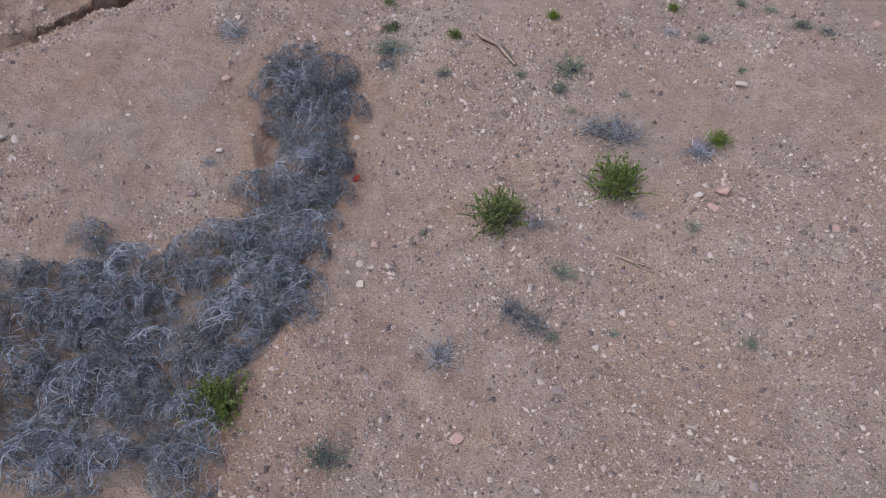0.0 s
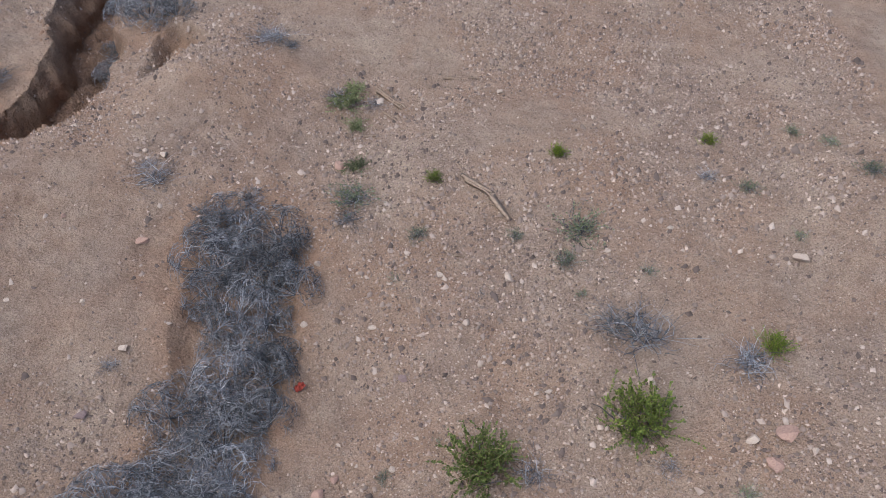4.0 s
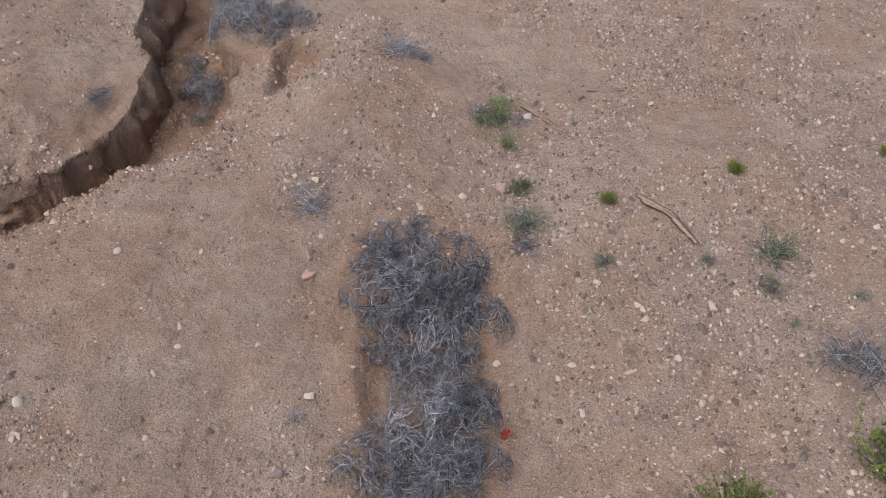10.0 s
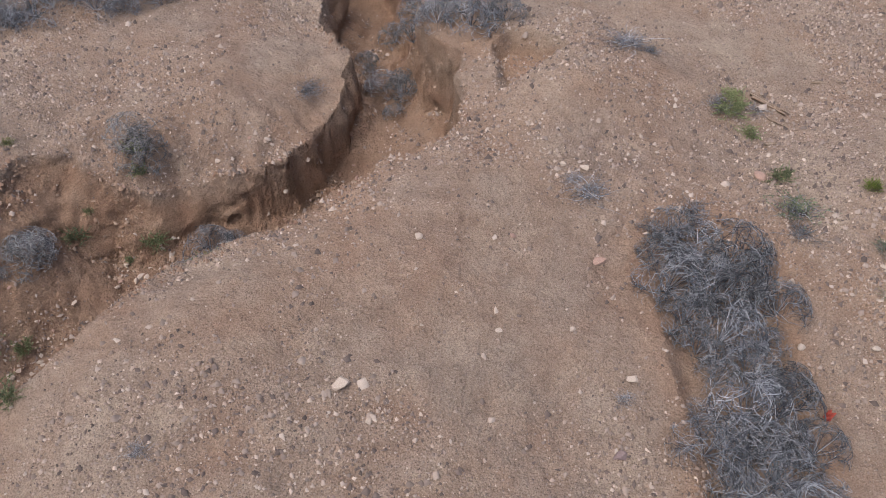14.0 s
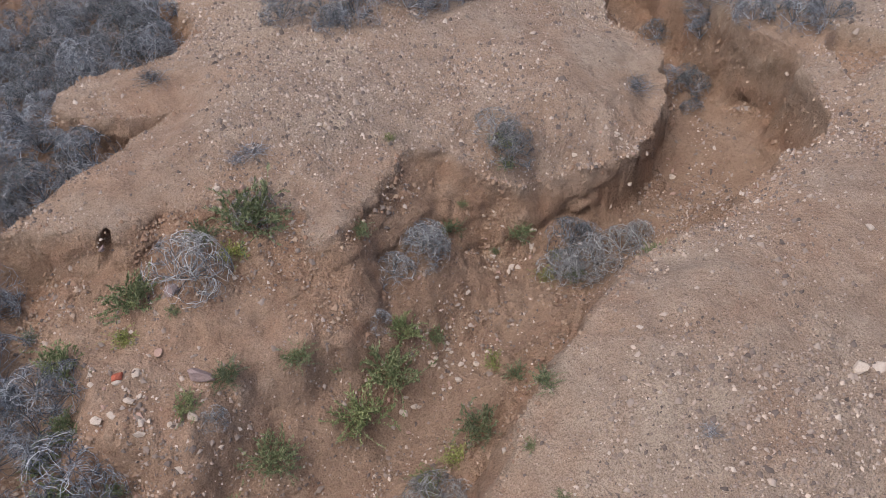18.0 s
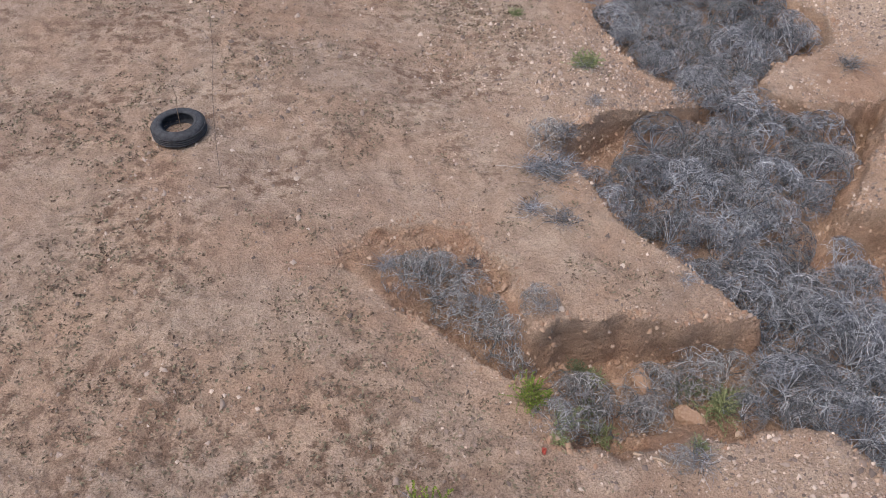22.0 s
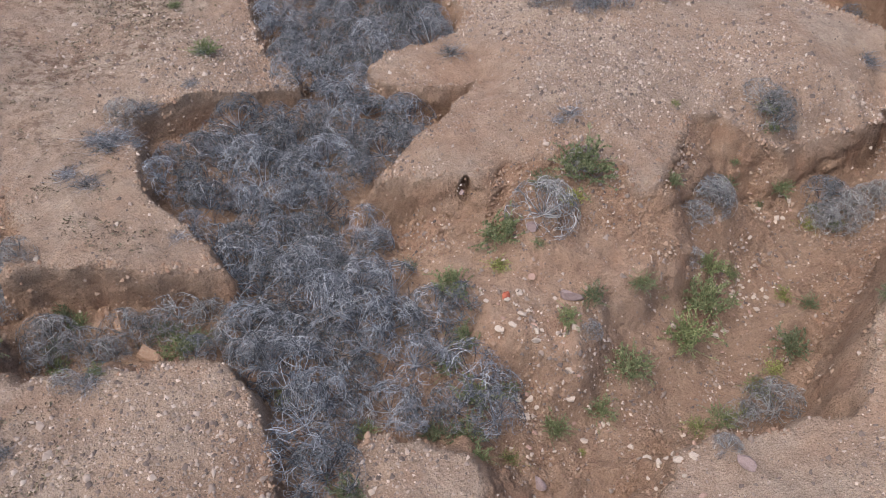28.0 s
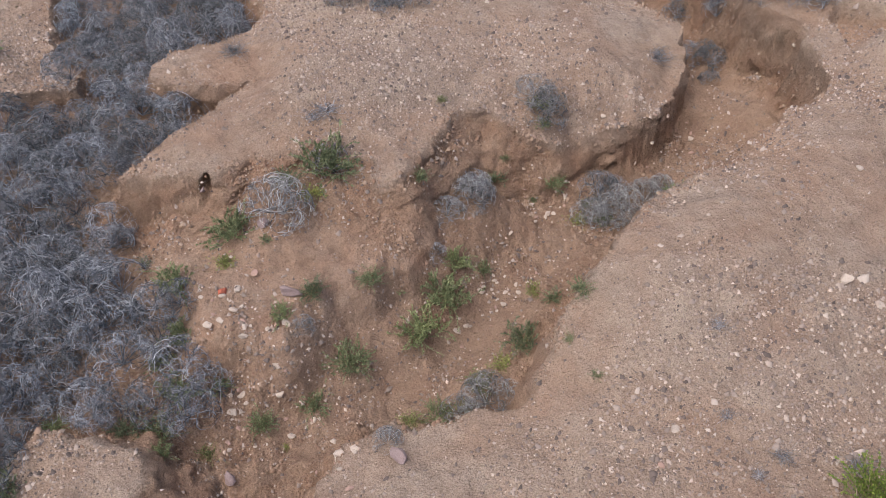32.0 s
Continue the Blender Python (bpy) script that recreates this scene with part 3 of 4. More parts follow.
def bush(name, seed, radius, tall, twigs, twig_mat, inner=60, leaf=None, leaf_count=0, leaf_size=(0.03, 0.008), curl=0.5, thick=0.004, flat=0.5, steps=6, label="", category="shrub", group="", leaf_top=0.4, droop=0.35, twist=0.26):
    r = np.random.default_rng(seed)
    ob = new(name)
    tagged(ob, label, category, group)
    lines, thin = sprays(r, twigs, radius, tall, steps, curl, thick, flat, droop=droop, twist=twist)
    under("crown", raw_mesh("crown", *tubes(lines, thin), twig_mat), ob, kind="stuff")
    # inner stems coloured dark to stand for shade between the outer twigs
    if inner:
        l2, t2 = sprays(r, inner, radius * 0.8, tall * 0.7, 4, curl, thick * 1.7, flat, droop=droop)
        under("stem", raw_mesh("stem", *tubes(l2, t2), TWIG_SHADED), ob, kind="stuff")
    if leaf:
        pick = r.integers(0, twigs, leaf_count)
        k = r.uniform(leaf_top, 1, leaf_count) * (steps - 1)
        i = np.minimum(k.astype(int), steps - 2)
        f = (k - i)[:, None]
        c = lines[pick, i] * (1 - f) + lines[pick, i + 1] * f
        w = lines[pick, i + 1] - lines[pick, i]
        w = w / (np.linalg.norm(w, axis=1, keepdims=True) + 1e-9) + r.normal(0, 0.55, (leaf_count, 3)) + np.array([0, 0, 0.25])
        w /= np.linalg.norm(w, axis=1, keepdims=True)
        under("foliage", raw_mesh("foliage", *leaves(r, c, w, *leaf_size), leaf), ob, kind="stuff")
    return ob


def place(ob, x, y, turn=0.0, size=1.0, sink=0.03, z=None):
    ob.matrix_basis = Matrix.Translation((x, y, (height(x, y) if z is None else z) - sink)) @ Matrix.Rotation(turn, 4, "Z") @ Matrix.Scale(size, 4)
    return ob


def put_copy(ob, x, y, turn=0.0, size=1.0, sink=0.03, stretch=1.0, z=None, lean=0.0):
    c = copy_thing(ob, Matrix.Identity(4))
    zz = (height(x, y) if z is None else z) - sink
    c.matrix_basis = Matrix.Translation((x, y, zz)) @ Matrix.Rotation(turn, 4, "Z") @ Matrix.Rotation(lean, 4, "X") @ Matrix.Diagonal((size, size, size * stretch, 1))
    return c


def rock_mesh(name, seed, mat, cuts=2, rough=0.22):
    """A worn angular stone about one metre long."""
    r = np.random.default_rng(seed)
    bm = bmesh.new()
    bmesh.ops.create_icosphere(bm, subdivisions=cuts, radius=0.5)
    planes = [(Vector(r.normal(0, 1, 3)).normalized(), r.uniform(0.2, 0.4)) for _ in range(11)]
    for v in bm.verts:
        for way, far in planes:
            over = v.co.dot(way) - far
            if over > 0:
                v.co -= way * over * 0.97
        v.co += v.co.normalized() * (noise.noise(v.co * 4 + Vector((seed, 0, 0))) * rough * 0.3)
    me = bpy.data.meshes.new(name)
    bm.to_mesh(me)
    bm.free()
    me.materials.append(mat)
    return me


# ---------------------------------------------------------------- where things stand: x, y, breadth
CREOSOTE_AT = [(0.64, 5.83, 0.61), (1.94, 6.16, 0.62), (-1.95, 3.66, 0.56), (-4.22, 4.22, 0.31), (-3.66, 2.69, 0.3), (1.53, 9.28, 0.2), (0.2, 8.96, 0.18), (3.2, 9.55, 0.19), (3.21, 6.9, 0.28), (-5.5, 4.61, 0.55), (-16.12, 6.41, 0.32), (-16.96, 5.35, 0.44)]
CREOSOTE_ALL = CREOSOTE_AT
GREYLEAF_AT = [(1.66, 8.28, 0.55), (1.5, 7.9, 0.32), (0.05, 8.24, 0.26), (2.25, 7.73, 0.21), (1.61, 7.52, 0.17), (1.27, 5.15, 0.34), (1.09, 4.36, 0.22), (2.86, 4.13, 0.22), (-0.94, 3.17, 0.42), (-0.15, 7.74, 0.15), (1.67, 4.37, 0.16), (2.62, 5.52, 0.23), (3.45, 8.8, 0.3)]
GREYLEAF_AT_B = [(4.2, 9.8, 0.24), (4.56, 9.61, 0.25), (4.76, 8.99, 0.34), (5.79, 9.74, 0.25), (6.19, 9.83, 0.27), (-0.63, 8.71, 0.53), (0.3, 6.13, 0.11), (-0.15, 5.86, 0.17), (5.01, 8.77, 0.28), (3.77, 8.13, 0.2), (1.03, 8.27, 0.21), (-14.98, 11.2, 0.35), (-12.11, 7.88, 0.3)]
GREYLEAF_ALL = GREYLEAF_AT + GREYLEAF_AT_B
DRYTWIG_AT = [(2.11, 7.02, 0.69), (0.03, 4.17, 0.48), (2.97, 6.74, 0.52), (2.12, 5.8, 0.3), (1.04, 5.8, 0.38), (0.92, 4.53, 0.52), (0.7, 4.69, 0.42), (3.07, 8.99, 0.29), (-0.69, 8.45, 0.42), (-0.99, 10.35, 0.48), (-0.54, 10.31, 0.3), (-1.85, 11.19, 0.62), (-1.6, 11.08, 0.31), (-2.68, 8.86, 0.49), (-2.81, 9.02, 0.32), (-5.68, 11.42, 0.61), (-5, 13.38, 0.5), (-2.68, 6.85, 0.26), (0.68, 7.54, 0.19), (1.84, 7.17, 0.5), (-6.33, 6.2, 0.23), (-5.81, 9.92, 0.25), (-10.17, 9.73, 0.4), (-6.43, 5.4, 0.25)]
DRYTWIG_AT_B = [(-6.05, 5.01, 0.26), (-5.5, 4.9, 0.28), (-6.32, 4.85, 0.19), (-10.33, 9.63, 0.3), (-11.9, 12.92, 0.52), (-15.89, 8.55, 0.39), (-15.63, 8.37, 0.44), (-15.64, 9.09, 0.45), (-16.51, 7.93, 0.26), (-15.4, 9.87, 0.47), (-14.54, 7.77, 0.3), (-17.29, 7.8, 0.36), (-14.97, 10.44, 0.33), (-14.89, 5.91, 0.34), (-15.33, 5.17, 0.26), (-13.98, 4.95, 0.13), (-11.58, 11.29, 0.45), (-15.78, 9.24, 0.53), (-15.54, 9.25, 0.53), (-15.34, 9.18, 0.35), (-2, 8.46, 0.51), (-1.69, 8.68, 0.42), (-2.15, 8.55, 0.31)]
DRYTWIG_ALL = DRYTWIG_AT + DRYTWIG_AT_B
HERB_AT = [(-0.85, 10.21, 0.42), (-0.72, 9.91, 0.26), (-0.77, 10.47, 0.27), (-7.82, 13.65, 0.38), (-0.64, 9.16, 0.27), (-8.1, 9.55, 0.34), (-7.3, 9.63, 0.36), (-7.55, 9.46, 0.16), (-8.3, 8.22, 0.26), (-7.46, 6.78, 0.25), (-7.94, 9.74, 0.15), (-10.11, 8.91, 0.72), (-11.11, 8.02, 0.52), (-10.57, 8.74, 0.33), (-9.58, 7.59, 0.34), (-8.74, 7.7, 0.68), (-8.61, 8.13, 0.38), (-9.05, 7.28, 0.6), (-9.79, 6.79, 0.49)]
HERB_AT_B = [(-10.15, 6.37, 0.36), (-7.94, 7.12, 0.47), (-9.02, 8.83, 0.23), (-6.22, 8.17, 0.27), (-7.49, 7.73, 0.28), (-7.45, 5.82, 0.13), (-7.63, 6.26, 0.13), (-10.63, 6.12, 0.32), (-11.45, 5.59, 0.28), (-11.64, 7.44, 0.45), (-11.47, 6.32, 0.46), (-11.57, 5.88, 0.42), (-11.08, 6.52, 0.26), (-12.62, 5.12, 0.38), (-6.68, 9.09, 0.24), (-7.46, 10.26, 0.28), (-10.16, 7.31, 0.31), (-11.5, 6.94, 0.4), (-11.86, 5.87, 0.31)]
HERB_AT_C = [(-12.52, 5.89, 0.26), (-13.33, 6.17, 0.24), (-10.71, 7.88, 0.16), (-15.61, 7.03, 0.22), (-14.3, 6.82, 0.35), (-15.57, 6.61, 0.26), (-15.95, 6.04, 0.17), (-14.92, 11.25, 0.37), (-15.69, 12.58, 0.22), (-15.89, 6.23, 0.31), (-15.48, 6.41, 0.29), (-14.38, 6.68, 0.38), (-15.48, 6.95, 0.25), (-14.86, 6.03, 0.18), (-7.41, 10.1, 0.24), (-14.6, 6.92, 0.33), (-8.86, 6.31, 0.34), (-11.73, 6.68, 0.33), (-10.46, 7.01, 0.29)]
HERB_ALL = HERB_AT + HERB_AT_B + HERB_AT_C
TUMBLE_AT = [(-8.39, 9.13, 0.48), (-6.68, 9.58, 0.61), (-6.42, 9.72, 0.37), (-3.61, 11.95, 0.73), (-3.21, 11.9, 0.59), (-4.02, 12.2, 0.55), (-4.33, 12.98, 0.61), (-4.49, 12.69, 0.38), (-4.61, 13.97, 0.58), (-9.21, 12.62, 0.77), (-8.52, 12.85, 0.78), (-9.49, 12.38, 0.55), (-8.07, 13.17, 0.66), (-8.93, 13.05, 0.65), (-7.84, 13.39, 0.6)]
TUMBLE_AT_B = [(-10.19, 12.66, 0.73), (-8.18, 12.9, 0.45), (-4.23, 13.36, 0.63), (-4.15, 12.72, 0.52), (-9.62, 12.71, 0.67), (-3.44, 5.27, 0.53), (-3.65, 5.55, 0.45), (-3.25, 5.25, 0.44), (-1.92, 8.52, 0.49), (-1.66, 8.45, 0.49), (-2.12, 8.31, 0.42), (-3.55, 5.02, 0.43), (-3.7, 12.27, 0.61), (-5.04, 13.52, 0.4), (-4.5, 12.35, 0.55), (-4.75, 12.7, 0.6), (-4.6, 11.95, 0.35)]
TUMBLE_ALL = TUMBLE_AT + TUMBLE_AT_B
YELLOW_AT = [(-7.01, 9.12, 0.31), (-6.84, 9.38, 0.24), (-11.14, 7.69, 0.32), (-8.13, 6.86, 0.41), (-8.4, 6.61, 0.43), (-9.15, 6.22, 0.35), (-11.1, 5.81, 0.28), (-7.68, 7.94, 0.32), (-8.75, 10.16, 0.2), (-10.28, 8.53, 0.39), (-10.39, 5.92, 0.12), (-8.58, 6.43, 0.28)]
YELLOW_ALL = YELLOW_AT
PALEBUSH_AT = [(-10.63, 8.26, 0.78), (-10.1, 9, 0.46), (-6.41, 9.35, 0.62), (-6.04, 9.56, 0.58), (-6.76, 9.27, 0.43), (-8.39, 9.02, 0.54), (-8.36, 6.38, 0.56), (-8.64, 6.34, 0.39), (-8.13, 6.42, 0.33), (-8.86, 8.1, 0.28), (-7.52, 10.42, 0.57), (-10.25, 6.93, 0.27), (-9.3, 5.42, 0.27), (-15.61, 6.68, 0.55), (-15.32, 6.61, 0.54), (-15.96, 6.22, 0.36), (-14.99, 6.67, 0.34), (-16.79, 7.81, 0.4), (-16.54, 7.65, 0.45), (-16.36, 7.48, 0.4), (-16.18, 7.2, 0.38), (-15.96, 7.31, 0.34), (-17.04, 7.85, 0.3), (-14.51, 7.1, 0.57)]
PALEBUSH_AT_B = [(-14.18, 7.11, 0.47), (-17.13, 7.68, 0.41), (-16.9, 7.74, 0.52), (-16.72, 7.57, 0.47), (-16.51, 7.47, 0.51), (-16.31, 7.28, 0.5), (-16.17, 7.06, 0.39), (-15.73, 6.76, 0.44), (-15.07, 6.55, 0.44), (-15.64, 6.51, 0.39), (-14.98, 6.86, 0.46), (-14.7, 6.93, 0.46), (-13.9, 6.91, 0.47), (-14.01, 6.96, 0.31), (-15.08, 5.89, 0.26), (-15.62, 9.75, 0.43), (-6.86, 9.15, 0.49), (-6.62, 9.24, 0.61), (-5.78, 9.77, 0.38), (-8.39, 9.15, 0.55), (-7.37, 10.16, 0.55), (-7.33, 10.28, 0.43), (-8.71, 8.7, 0.46)]
PALEBUSH_ALL = PALEBUSH_AT + PALEBUSH_AT_B
PALE_AT = [(0.94, 7.7, 0.17), (2.76, 5.97, 0.14), (3.21, 5.87, 0.09), (-0.8, 5.17, 0.15), (-0.52, 5.41, 0.13), (-4.93, 6.76, 0.17), (-1.63, 5.84, 0.14), (-1.5, 5.78, 0.13), (1.48, 4.23, 0.11), (0.65, 6.84, 0.09), (0.53, 7.22, 0.1), (-0.34, 7.29, 0.1), (0.45, 2.97, 0.08), (3.7, 7.84, 0.2), (-0.72, 5.4, 0.1), (-0.84, 5.49, 0.12), (-0.94, 5.32, 0.09), (2.54, 8.24, 0.1), (1.9, 8, 0.08), (-0.09, 5.93, 0.08), (-0.48, 5.25, 0.09), (-0.04, 8.01, 0.11)]
PALE_AT_B = [(0.27, 7.77, 0.11), (-0.99, 7.33, 0.09), (-3.03, 7.38, 0.07), (-2.57, 6.98, 0.14), (-2.66, 9.15, 0.14), (-4.32, 8.16, 0.1), (0.95, 10.53, 0.11), (-2.88, 9.2, 0.09), (-0.92, 7.93, 0.11), (1.22, 6.52, 0.09), (1.12, 6.51, 0.09), (2.08, 6.56, 0.1), (-6.59, 10.31, 0.1), (-3.66, 7.31, 0.08), (-4.71, 6.46, 0.08), (-3.81, 9.68, 0.09), (-10.41, 6.93, 0.15), (-6.88, 5.28, 0.11), (-10.34, 6.05, 0.13), (-8.62, 7.44, 0.12), (-7.42, 9.17, 0.1), (-7.58, 9.02, 0.1)]
PALE_AT_C = [(-7.31, 9.21, 0.1), (-9.79, 5.53, 0.1), (-9.87, 5.44, 0.1), (-9.71, 5.48, 0.08), (-9.91, 5.94, 0.09), (-10.5, 9.27, 0.1), (-11.35, 7.31, 0.08), (-10.59, 6.87, 0.07), (-9.54, 6.15, 0.08), (-10.08, 6.22, 0.07), (-10.86, 6.23, 0.08), (-10.81, 6.33, 0.08), (-8.15, 8.16, 0.1), (-8.03, 7.98, 0.09), (-7.89, 8.1, 0.09), (-8.08, 7.76, 0.1), (-8.29, 8.01, 0.08), (-9.31, 6.13, 0.08), (-14.82, 8.93, 0.17), (-18.23, 8.96, 0.09), (-15.77, 7.27, 0.08), (-15.14, 7.8, 0.07)]
PALE_ALL = PALE_AT + PALE_AT_B + PALE_AT_C
PINK_AT = [(3.02, 6, 0.24), (2.86, 5.76, 0.19), (-2.65, 5.36, 0.17), (-2.55, 5.44, 0.12), (0.18, 3.35, 0.16), (0.66, 3.97, 0.11), (2.66, 3.36, 0.13), (5.68, 8.88, 0.24), (2.23, 4.44, 0.13), (-0.68, 5.73, 0.14), (-0.91, 5.6, 0.13), (3.25, 5.07, 0.13), (4.05, 5.47, 0.13), (-0.57, 5.88, 0.11), (-0.82, 9.21, 0.19), (-2.66, 8.13, 0.16), (1.34, 8.32, 0.08), (-3.46, 8.29, 0.09), (-8.87, 6.32, 0.26), (-10.24, 9.28, 0.12), (-10.8, 7.54, 0.12), (-7.07, 4.94, 0.08), (-6.58, 9.24, 0.08)]
PINK_ALL = PINK_AT
DARK_AT = [(1.06, 3.77, 0.14), (4.13, 4.69, 0.13), (3.63, 4.32, 0.11), (4.57, 5.09, 0.13), (-2.79, 6.34, 0.15), (-1.41, 4.19, 0.07), (1.51, 5.54, 0.08), (1.88, 5.11, 0.11), (-0.03, 6.77, 0.11), (1.22, 6.68, 0.06), (1.71, 6.44, 0.06), (-10.39, 7.31, 0.29), (-10.87, 5.54, 0.21), (-9.2, 5.25, 0.22), (-10.03, 9.22, 0.16), (-11.52, 8.62, 0.13), (-10.74, 8.09, 0.22)]
DARK_ALL = DARK_AT
RED_AT = [(-11.1, 7.27, 0.21)]
RED_ALL = RED_AT
CLOD_AT = [(-15.02, 6.96, 0.39), (-15.24, 6.93, 0.21), (-14.7, 6.61, 0.33), (-14.91, 6.55, 0.19)]
CLOD_ALL = CLOD_AT
STICKS_AT = [(-0.52, 10.58, -0.16, 10.25), (-0.43, 10.18, -0.25, 10.01), (0.3, 10.8, 0.71, 10.85), (0.43, 9.28, 0.51, 9.09), (0.52, 8.95, 0.82, 8.74), (0.82, 8.74, 1.0, 8.49), (0.32, 8.05, 0.51, 7.99), (-0.61, 9.74, -0.47, 9.74), (-15.36, 5.95, -15.16, 5.83), (-18.97, 8.74, -18.82, 8.78), (1.97, 5.42, 1.99, 5.2), (1.8, 5.31, 2.12, 5.09)]
LITTER_AT = [(-0.96, 6.71), (-16.08, 5.94)]
TYRE_AT = (-19.43, 9.51)
WIRE_AT = [(-19.71, 12.27), (-19.48, 11.26), (-19.28, 10.22), (-19.08, 9.37), (-18.94, 8.8)]


# ---------------------------------------------------------------- dead tumbleweeds
def tumbleweed(seed, radius=0.31, tall=0.36, name="tumbleweed", mat=TWIG, label="grey dead tumbleweed heaped with others in a gully", group="tumbleweeds in the gullies", count=420):
    """A ball of stems that arch out from one root and fork into curled twigs."""
    r = np.random.default_rng(seed)
    ob = tagged(new(name), label, "dry bush", group)
    size = np.array([radius, radius, tall])

    def rounded(p):
        far = np.linalg.norm(p / size, axis=-1, keepdims=True)
        p = p / np.maximum(1, far) ** 0.85
        p[..., 2] = np.abs(p[..., 2])
        return p

    stems, steps = 26, 5
    a, lift = r.uniform(0, 2 * math.pi, stems), np.arcsin(r.uniform(0.05, 1, stems))
    ways = np.stack([np.cos(a) * np.cos(lift), np.sin(a) * np.cos(lift), np.sin(lift) + 0.12], -1)
    k = np.linspace(0, 1, steps)[None, :, None]
    side = np.cross(ways, r.normal(0, 1, (stems, 3)))
    lines = rounded((ways[:, None] * k ** 0.8 + side[:, None] * 0.35 * np.sin(2.6 * k)) * r.uniform(0.8, 1.1, (stems, 1, 1)) * size)
    thin = 0.0032 * r.uniform(0.7, 1.2, (stems, 1)) * (1.1 - 0.6 * k[0, :, 0])
    under("stem", raw_mesh("stem", *tubes(lines, thin), mat), ob, kind="stuff")
    bits = 4
    pick, at = r.integers(0, stems, count), r.uniform(0.3, 1, count) ** 0.8 * (steps - 1)
    i = np.minimum(at.astype(int), steps - 2)
    f = (at - i)[:, None]
    root = lines[pick, i] * (1 - f) + lines[pick, i + 1] * f
    go = lines[pick, i + 1] - lines[pick, i]
    go = go / (np.linalg.norm(go, axis=1, keepdims=True) + 1e-9) + r.normal(0, 0.7, (count, 3))
    go /= np.linalg.norm(go, axis=1, keepdims=True)
    turn = np.cross(go, r.normal(0, 1, (count, 3)))
    turn /= np.linalg.norm(turn, axis=1, keepdims=True)
    arc = r.uniform(1.2, 3.0, (count, 1, 1)) * np.linspace(0, 1, bits)[None, :, None]
    twigs = rounded(root[:, None] + (go[:, None] * np.sin(arc) + turn[:, None] * (1 - np.cos(arc))) * r.uniform(0.18, 0.4, (count, 1, 1)) * radius)
    thin = 0.0021 * r.uniform(0.7, 1.4, (count, 1)) * (1.1 - 0.6 * np.linspace(0, 1, bits)[None])
    under("crown", raw_mesh("crown", *tubes(twigs, thin), mat), ob, kind="stuff")
    return ob


TUMBLE = [tumbleweed(100 + k) for k in range(7)]


def scatter_in(rim, spacing, seed, edge=0.0):
    r = np.random.default_rng(seed)
    xs, ys = [p[0] for p in rim], [p[1] for p in rim]
    kept = []
    for _ in range(5000):
        p = (r.uniform(min(xs), max(xs)), r.uniform(min(ys), max(ys)))
        if all((p[0] - q[0]) ** 2 + (p[1] - q[1]) ** 2 > spacing ** 2 for q in kept):
            kept.append(p)
    d, _, _ = rim_distance(np.array([k[0] for k in kept]), np.array([k[1] for k in kept]), [(*p[:2], 1) for p in rim])
    return [p for p, inside in zip(kept, d) if inside > edge]


DITCH_WEEDS = [(-4.9, 4.75), (-3.6, 5.12), (-2.75, 5.4), (-2.2, 5.8), (-2.1, 7.0), (-2.2, 8.0), (-2.0, 8.65), (-1.5, 8.65), (-1.02, 8.1), (-1.02, 7.2), (-1.06, 6.3), (-1.28, 5.5), (-1.36, 4.6), (-1.8, 3.8), (-1.95, 2.8), (-5.0, 2.8)]
GULLY_WEEDS = [(-12.7, 8.75), (-12.2, 9.6), (-11.8, 10.4), (-12.6, 10.65), (-12.85, 11.2), (-11.8, 12.0), (-11.7, 13.2), (-13.2, 14.6), (-14.7, 13.2), (-14.15, 11.6), (-13.7, 11.0), (-13.65, 10.4), (-14.5, 10.2), (-15.1, 9.5),
               (-14.95, 8.5), (-14.3, 7.7), (-13.85, 7.1), (-14.35, 6.95), (-14.3, 6.5), (-13.3, 6.0), (-13.1, 5.1), (-12.65, 5.0), (-12.6, 5.7), (-12.0, 5.75), (-11.35, 5.75), (-11.1, 6.5), (-11.3, 7.2), (-12.4, 7.75), (-12.5, 8.2)]
r = np.random.default_rng(21)
spots = scatter_in(DITCH_WEEDS, 0.23, 31, 0.07) + scatter_in(GULLY_WEEDS, 0.275, 32)
greens = CREOSOTE_ALL + HERB_ALL
spots = [p for p in spots if all(math.hypot(p[0] - q[0], p[1] - q[1]) > 0.08 + 0.2 * q[2] for q in greens)]
for n, (x, y) in enumerate(spots):
    deep = (0.05 + 0.16 * (x < -11)) * r.uniform(0, 1)
    put_copy(TUMBLE[n % 7], x, y, r.uniform(0, 6.28), r.uniform(0.6, 1.3), 0.05 - deep, r.uniform(0.8, 1.25), lean=r.uniform(-0.5, 0.5))
for n, (x, y, w) in enumerate(TUMBLE_ALL):
    put_copy(TUMBLE[n % 7], x, y, r.uniform(0, 6.28), w / 0.6, 0.03, r.uniform(0.8, 1.1))
for k, t in enumerate(TUMBLE):
    place(t, -12.7 - 0.12 * k, 6.4 + 0.4 * k)


# ---------------------------------------------------------------- living and dry plants
def kinds(count, *args, **more):
    return [bush(args[0], args[1] + k, *args[2:], **more) for k in range(count)]


def spread(kinds_of, where, breadth, seed, stretch=(0.8, 1.15), sink=0.02):
    """The first spots take the models themselves, the others copies of them."""
    r = np.random.default_rng(seed)
    for n, (x, y, w) in enumerate(where):
        k, turn, size, tall = n % len(kinds_of), r.uniform(0, 6.28), w / breadth, r.uniform(*stretch)
        if n >= len(kinds_of):
            put_copy(kinds_of[k], x, y, turn, size, sink, tall)
        else:
            place(kinds_of[k], x, y, turn, size, sink)


